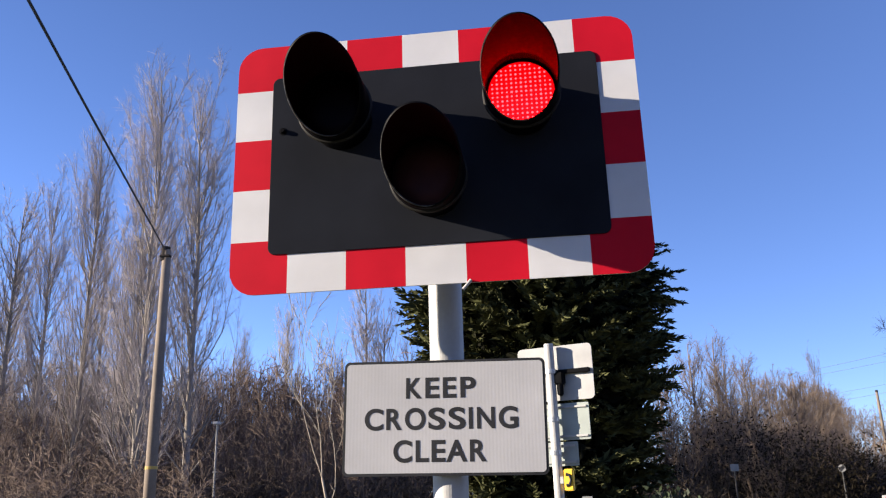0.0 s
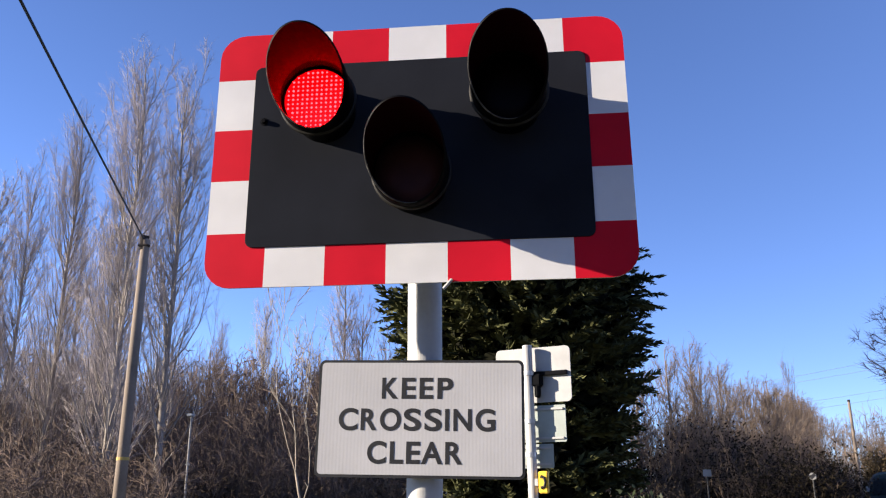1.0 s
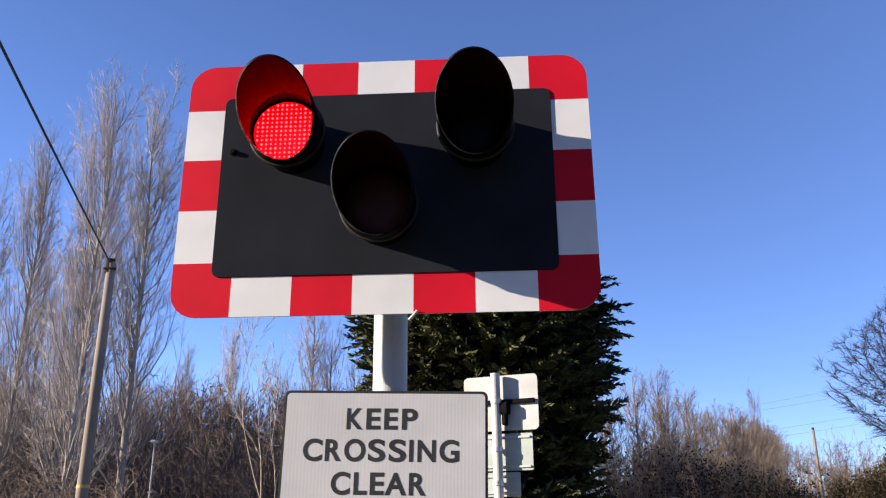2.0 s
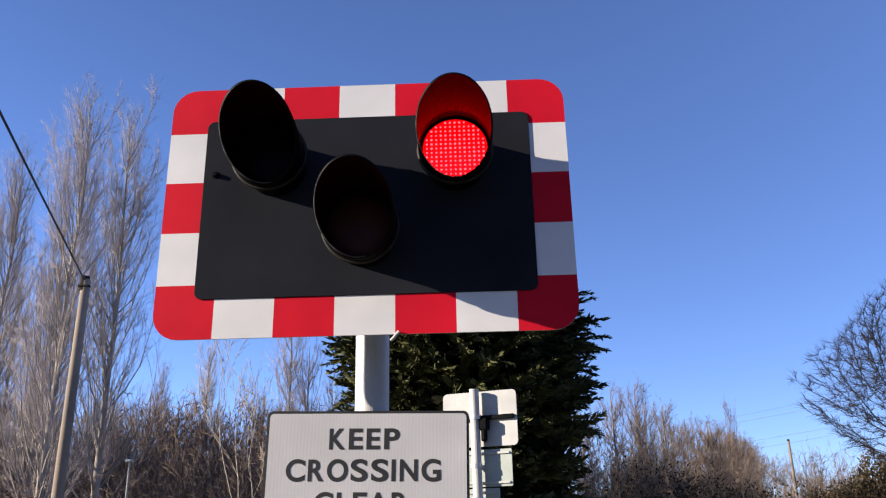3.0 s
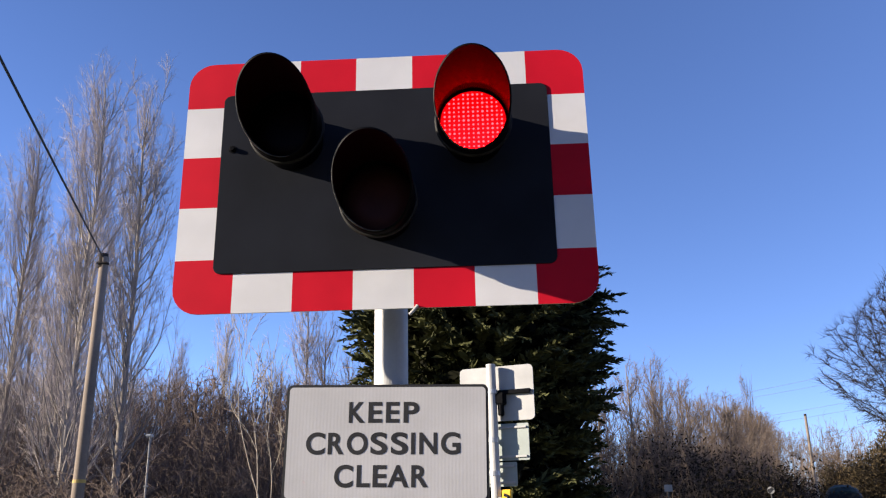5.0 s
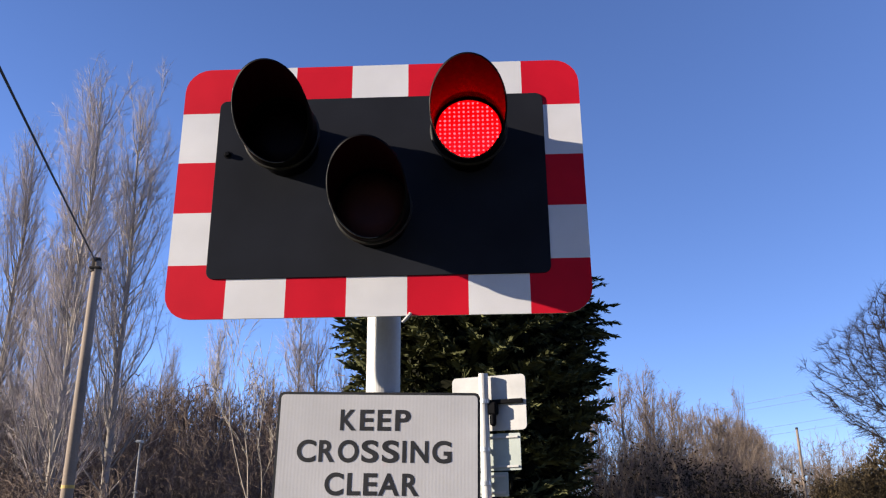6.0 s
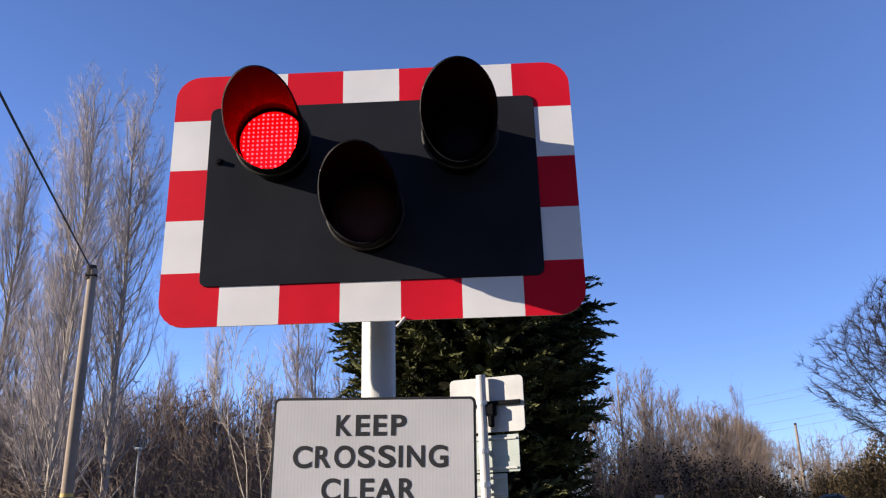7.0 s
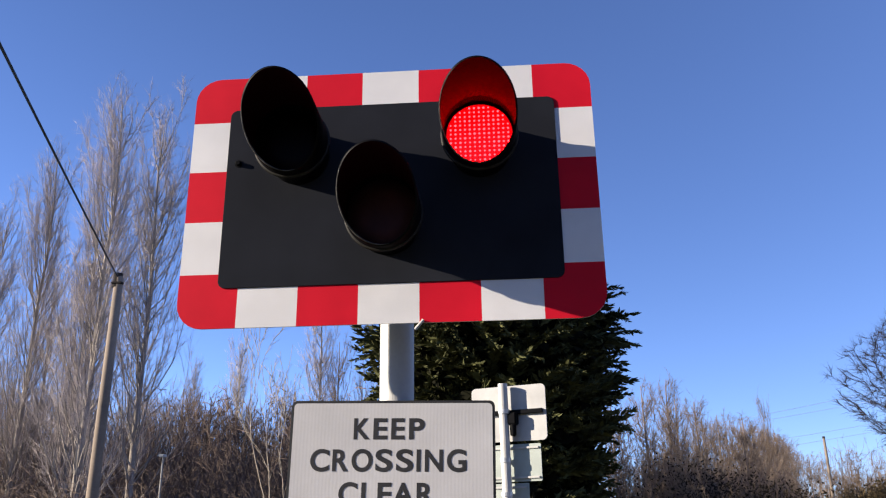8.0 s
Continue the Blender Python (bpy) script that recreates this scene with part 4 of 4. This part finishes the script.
for i, (off, h0) in enumerate((o, q) for o, q in ((-6.6, 4.6), (-9.8, 6.4), (-11.5, 7.0))):
    for s in np.arange(34 + i, 150, 3.3):
        x, y, _ = along(s, off + rnd.uniform(-0.5, 0.5), 0)
        o = part("scrub", ROW_SCRUB[rnd.randrange(2)], None)
        o.matrix_basis = pose(x, y, -0.05, 0, 0, rnd.uniform(0, 360))
        o.scale = (1, 1, h0 / 6.0 * (1 + 0.35 * (s - 34) / 116) * rnd.uniform(0.85, 1.1))
        tagged(o, "thicket of warm brown upright twigs along the road", "scrub", kind="stuff")

for i in range(34):
    az = radians(21.5 + (i % 17) * 1.55)
    d = 72 + 7 * (i // 17) + 5 * rnd.random()
    o = part("scrub", ROW_SCRUB[i % 2], None)
    o.matrix_basis = pose(0.27 + d * math.sin(az), -2.2 + d * math.cos(az), -0.05, 0, 0, rnd.uniform(0, 360))
    o.scale = (1, 1, (7.6 + 1.3 * (i // 17)) / 6.0 * rnd.uniform(0.8, 1.1))
    tagged(o, "thicket of warm brown upright twigs beyond the road", "scrub", kind="stuff")


def bramble_bank(points, h, seed, mat=None, wide=1.0, n=20000, size=1.0, taper=0.8):
    """A bank of leaves along a line: brambles, or dark growth added for shade."""
    rng = np.random.default_rng(seed)
    pts = np.array(points, float)
    cum = np.r_[0, np.cumsum(np.linalg.norm(np.diff(pts, axis=0), axis=1))]
    s = rng.uniform(0, cum[-1], n)
    c = np.stack([np.interp(s, cum, pts[:, j]) for j in range(2)], 1)
    top = h * (0.75 + 0.25 * np.sin(s * 0.9) * np.sin(s * 0.37 + 1))
    z = top * rng.uniform(0, 1, n) ** taper
    p = np.c_[c + rng.normal(0, 0.9, (n, 2)), z]
    o = part("bramble_bank", leaves("bramble_bank", p, rng.normal(0, 1, (n, 3)) + [0, 0, 0.5], size * rng.uniform(0.12, 0.5, n), wide * rng.uniform(0.008, 0.022, n), mat or BRAMBLE, rng), None)
    tagged(o, "bank of brambles and dead leaves, the near-black ones added for shade", "brambles", kind="stuff")


bramble_bank([(-25, 22), (-17, 27.5), (-9, 29.8), (0, 30.5), (6, 31)], 2.6, 41)
bramble_bank([(-27, 25), (-17, 30), (-8, 32.5), (1, 33.5)], 3.2, 42)
# near-black leaves stand in for the shade at the foot of the row
bramble_bank([along(30, -4.4, 0)[:2], along(60, -4.4, 0)[:2], along(100, -4.6, 0)[:2]], 3.4, 43, SHADE_LEAF, 1.7, 60000, 0.5, 1.25)
bramble_bank([along(31, -6.4, 0)[:2], along(60, -6.4, 0)[:2], along(110, -6.6, 0)[:2]], 4.0, 44, SHADE_LEAF, 1.7, 60000, 0.5, 1.25)
# hidden banks added behind the row and the cypress, to block the sun
bramble_bank([along(33, -8.6, 0)[:2], along(60, -8.8, 0)[:2], along(120, -9.2, 0)[:2]], 4.8, 45, SHADE_LEAF, 1.8, 45000, 0.6, 1.25)
bramble_bank([(-3.0, 35.5), (2.0, 36.0), (6.0, 36.6)], 4.4, 46, SHADE_LEAF, 1.8, 12000, 0.7)

# tall unseen banks added both sides and across the road behind, blocking skylight
bramble_bank([along(-58, -7, 0)[:2], along(-13, -7, 0)[:2]], 9.5, 47, SHADE_LEAF, 7, 30000, 1.1)
bramble_bank([along(-58, 7, 0)[:2], along(6, 7, 0)[:2]], 9.5, 48, SHADE_LEAF, 7, 34000, 1.1)
bramble_bank([along(-62, -20, 0)[:2], along(-62, 20, 0)[:2]], 12, 49, SHADE_LEAF, 7, 28000, 1.1)

conifer(0.28, 11.8, 8.3)
shrub("evergreen_shrub", 1.75, 9.6, 1.5, 1.45, 2600, 0.10, LAUREL, "low green leafy shrub at the foot of the cypress", seed=3)

dome_tree(14.15, 22.4, "round-crowned bare tree with fine dark twigs")
wood, fine = branching(64, 5.4, 0.20, 4, 0.030, 0.34, (2, 2), 0.6, 0.36)
bare_tree("small_bare_tree", -3.85, 14.2, wood, fine, PALE_BARK, PALE_BARK, "small crooked bare tree with pale sunlit limbs", 10, 1.2, 1, 0.5)
for i, (x, y, w, h) in enumerate(((25.6, 58.7, 4.6, 4.3), (26.9, 56.0, 5.4, 4.6), (29.5, 54.7, 6.2, 4.8), (31.1, 51.6, 6.0, 5.0), (19.3, 37.5, 4.2, 4.6), (20.4, 34.7, 4.6, 4.9), (17.7, 29.3, 4.0, 3.9), (20.4, 28.8, 5.4, 4.2))):
    shrub("olive_shrub", x, y, w, h, 12000, 0.16, OLIVE, "sunlit olive-green winter shrub beyond the road", seed=50 + i)


# ---- small road things ----
def van(x, y, turn):
    c = thing("parked_van", "dark green high-roofed van standing on the road", "van", pose(x, y, 0.02, 0, 0, turn))
    side = [(-2.40, 0.40), (-2.45, 0.95), (-2.25, 1.20), (-1.55, 1.36), (-0.90, 2.20), (-0.45, 2.44), (0.2, 2.57), (2.2, 2.57), (2.42, 2.42), (2.50, 1.2), (2.50, 0.40)]
    across = (-1.0, -0.97, -0.90, -0.72, -0.4, 0.0, 0.4, 0.72, 0.90, 0.97, 1.0)
    n, m = len(side), len(across)
    v = []
    for wx in across:
        for yy, z in side:
            high = max(0.0, (z - 1.2) / 1.5)
            v.append((wx * (1.0 - 0.10 * high), yy * (1 - 0.02 * wx * wx), z - 0.62 * high * abs(wx) ** 4.0))
    f = [(r * n + i, r * n + (i + 1) % n, (r + 1) * n + (i + 1) % n, (r + 1) * n + i) for r in range(m - 1) for i in range(n)]
    f += [tuple(range(n)), tuple(range(m * n - 1, (m - 1) * n - 1, -1))]
    part("body", Geo().add(v, f), CAR_PAINT, c)
    part("windscreen", Geo().add([(-0.80, -1.53, 1.42), (0.80, -1.53, 1.42), (0.72, -1.00, 2.09), (-0.72, -1.00, 2.09)], [(0, 1, 2, 3)]), GLASS_DARK, c, "dark windscreen")
    for wx in (-0.72, 0.72):
        part("headlight", Geo().box(wx - 0.16, wx + 0.16, -2.47, -2.34, 0.78, 0.98, 0.03), LAMP_CLEAR, c, "clear headlight")
        part("wing_mirror", Geo().box(wx * 1.45 - 0.09, wx * 1.45 + 0.09, -1.28, -1.18, 1.52, 1.82, 0.03), POST_WHITE, c, "pale wing mirror")
        for wy in (-1.6, 1.5):
            part("wheel", Geo().tube([(wx * 1.12, wy, 0.34), (wx * 1.41, wy, 0.34)], [0.34, 0.34], 20), RUBBER, c)
    part("number_plate", Geo().box(-0.26, 0.26, -2.475, -2.43, 0.48, 0.59), POST_WHITE, c)
    part("bumper", Geo().box(-0.96, 0.96, -2.50, -2.38, 0.36, 0.62, 0.04), RUBBER, c, "black bumper")


van(19.9, 46.0, -20)


def back_sign(x, y, z):
    s = thing("small_sign", "small pale sign on a short post before dark scrub", "road sign", pose(x, y, 0, 0, 0, 15))
    part("post", Geo().tube([(0, 0, 0), (0, 0, z + 0.15)], [0.028, 0.028], 10), DARK_POST, s)
    part("sign_plate", Geo().plate(rounded(-0.17, 0.17, z - 0.13, z + 0.13, 0.03), -0.05, -0.045), SIGN_BACK_SHADE, s)


back_sign(7.22, 31.1, 2.27)


def round_sign(x, y, z):
    s = thing("round_sign", "round white road sign with black diagonal bar, greyed as if in shade", "road sign", pose(x, y, 0, 0, 0, -17))
    part("post", Geo().tube([(0, 0.05, 0), (0, 0.05, z + 0.1)], [0.028, 0.028], 10), DARK_POST, s)
    g = Geo().lathe([(0.001, -0.003), (0.13, -0.003), (0.13, 0.003), (0.001, 0.003)], 28)
    # white plate coloured dull grey, standing in for the shade on it
    p = part("sign_plate", g, SIGN_BACK_SHADE, s)
    p.location = (0, 0, z)
    bar = Geo().plate([(-0.12, -0.04), (-0.04, -0.12), (0.12, 0.04), (0.04, 0.12)], -0.006, -0.0032)
    part("bar", bar, SIGN_BLACK, s).location = (0, 0, z)


round_sign(10.77, 30.0, 2.10)


def marker(x, y, z):
    s = thing("marker_post", "white roadside marker with a red reflector", "marker post", pose(x, y, 0, 0, 0, -17))
    part("post", Geo().box(-0.05, 0.05, -0.02, 0.02, 0, z - 0.12), POST_WHITE, s)
    part("plate", Geo().box(-0.13, 0.13, -0.03, 0.0, z - 0.10, z + 0.10, 0.02), POST_WHITE, s)
    g = Geo().lathe([(0.001, -0.045), (0.06, -0.04), (0.07, -0.03)], 16)
    part("reflector", g, RED, s, "round red reflector").location = (0.03, 0, z)


marker(10.65, 26.0, 1.08)
low = thing("low_marker", "short white marker post beside the sign post", "marker post", pose(0.60, 5.75, 0))
part("post", Geo().box(-0.03, 0.03, -0.02, 0.02, 0, 1.40, 0.004), POST_WHITE, low)
part("plate", Geo().box(-0.045, 0.045, -0.026, -0.021, 1.38, 1.50, 0.002), POST_WHITE, low)


# ---- the flashing: each lit panel comes forward through its lens; times in thirtieths of a second ----
RIGHT_OFF = (4, 27, 49, 72, 94, 116, 137, 160, 182, 205, 229)
LEFT_OFF = (16, 38, 61, 83, 104, 127, 148, 171, 193, 217, 238)


def motions():
    right, left = [(0, 1)], [(0, 0)]
    for off, on in zip(RIGHT_OFF, LEFT_OFF):
        right += [(off, 1), (off + 1, 0), (on, 0), (on + 1, 1)]
        left += [(off, 0), (off + 1, 1), (on, 1), (on + 1, 0)]
    for key, rows in (("right", right), ("left", left)):
        rows.append((240, rows[-1][1]))
        walk(led_arrays[key], [(n / FPS, pose(0, LED_OUT if lit else LED_IN, -0.004)) for n, lit in rows])


motions()
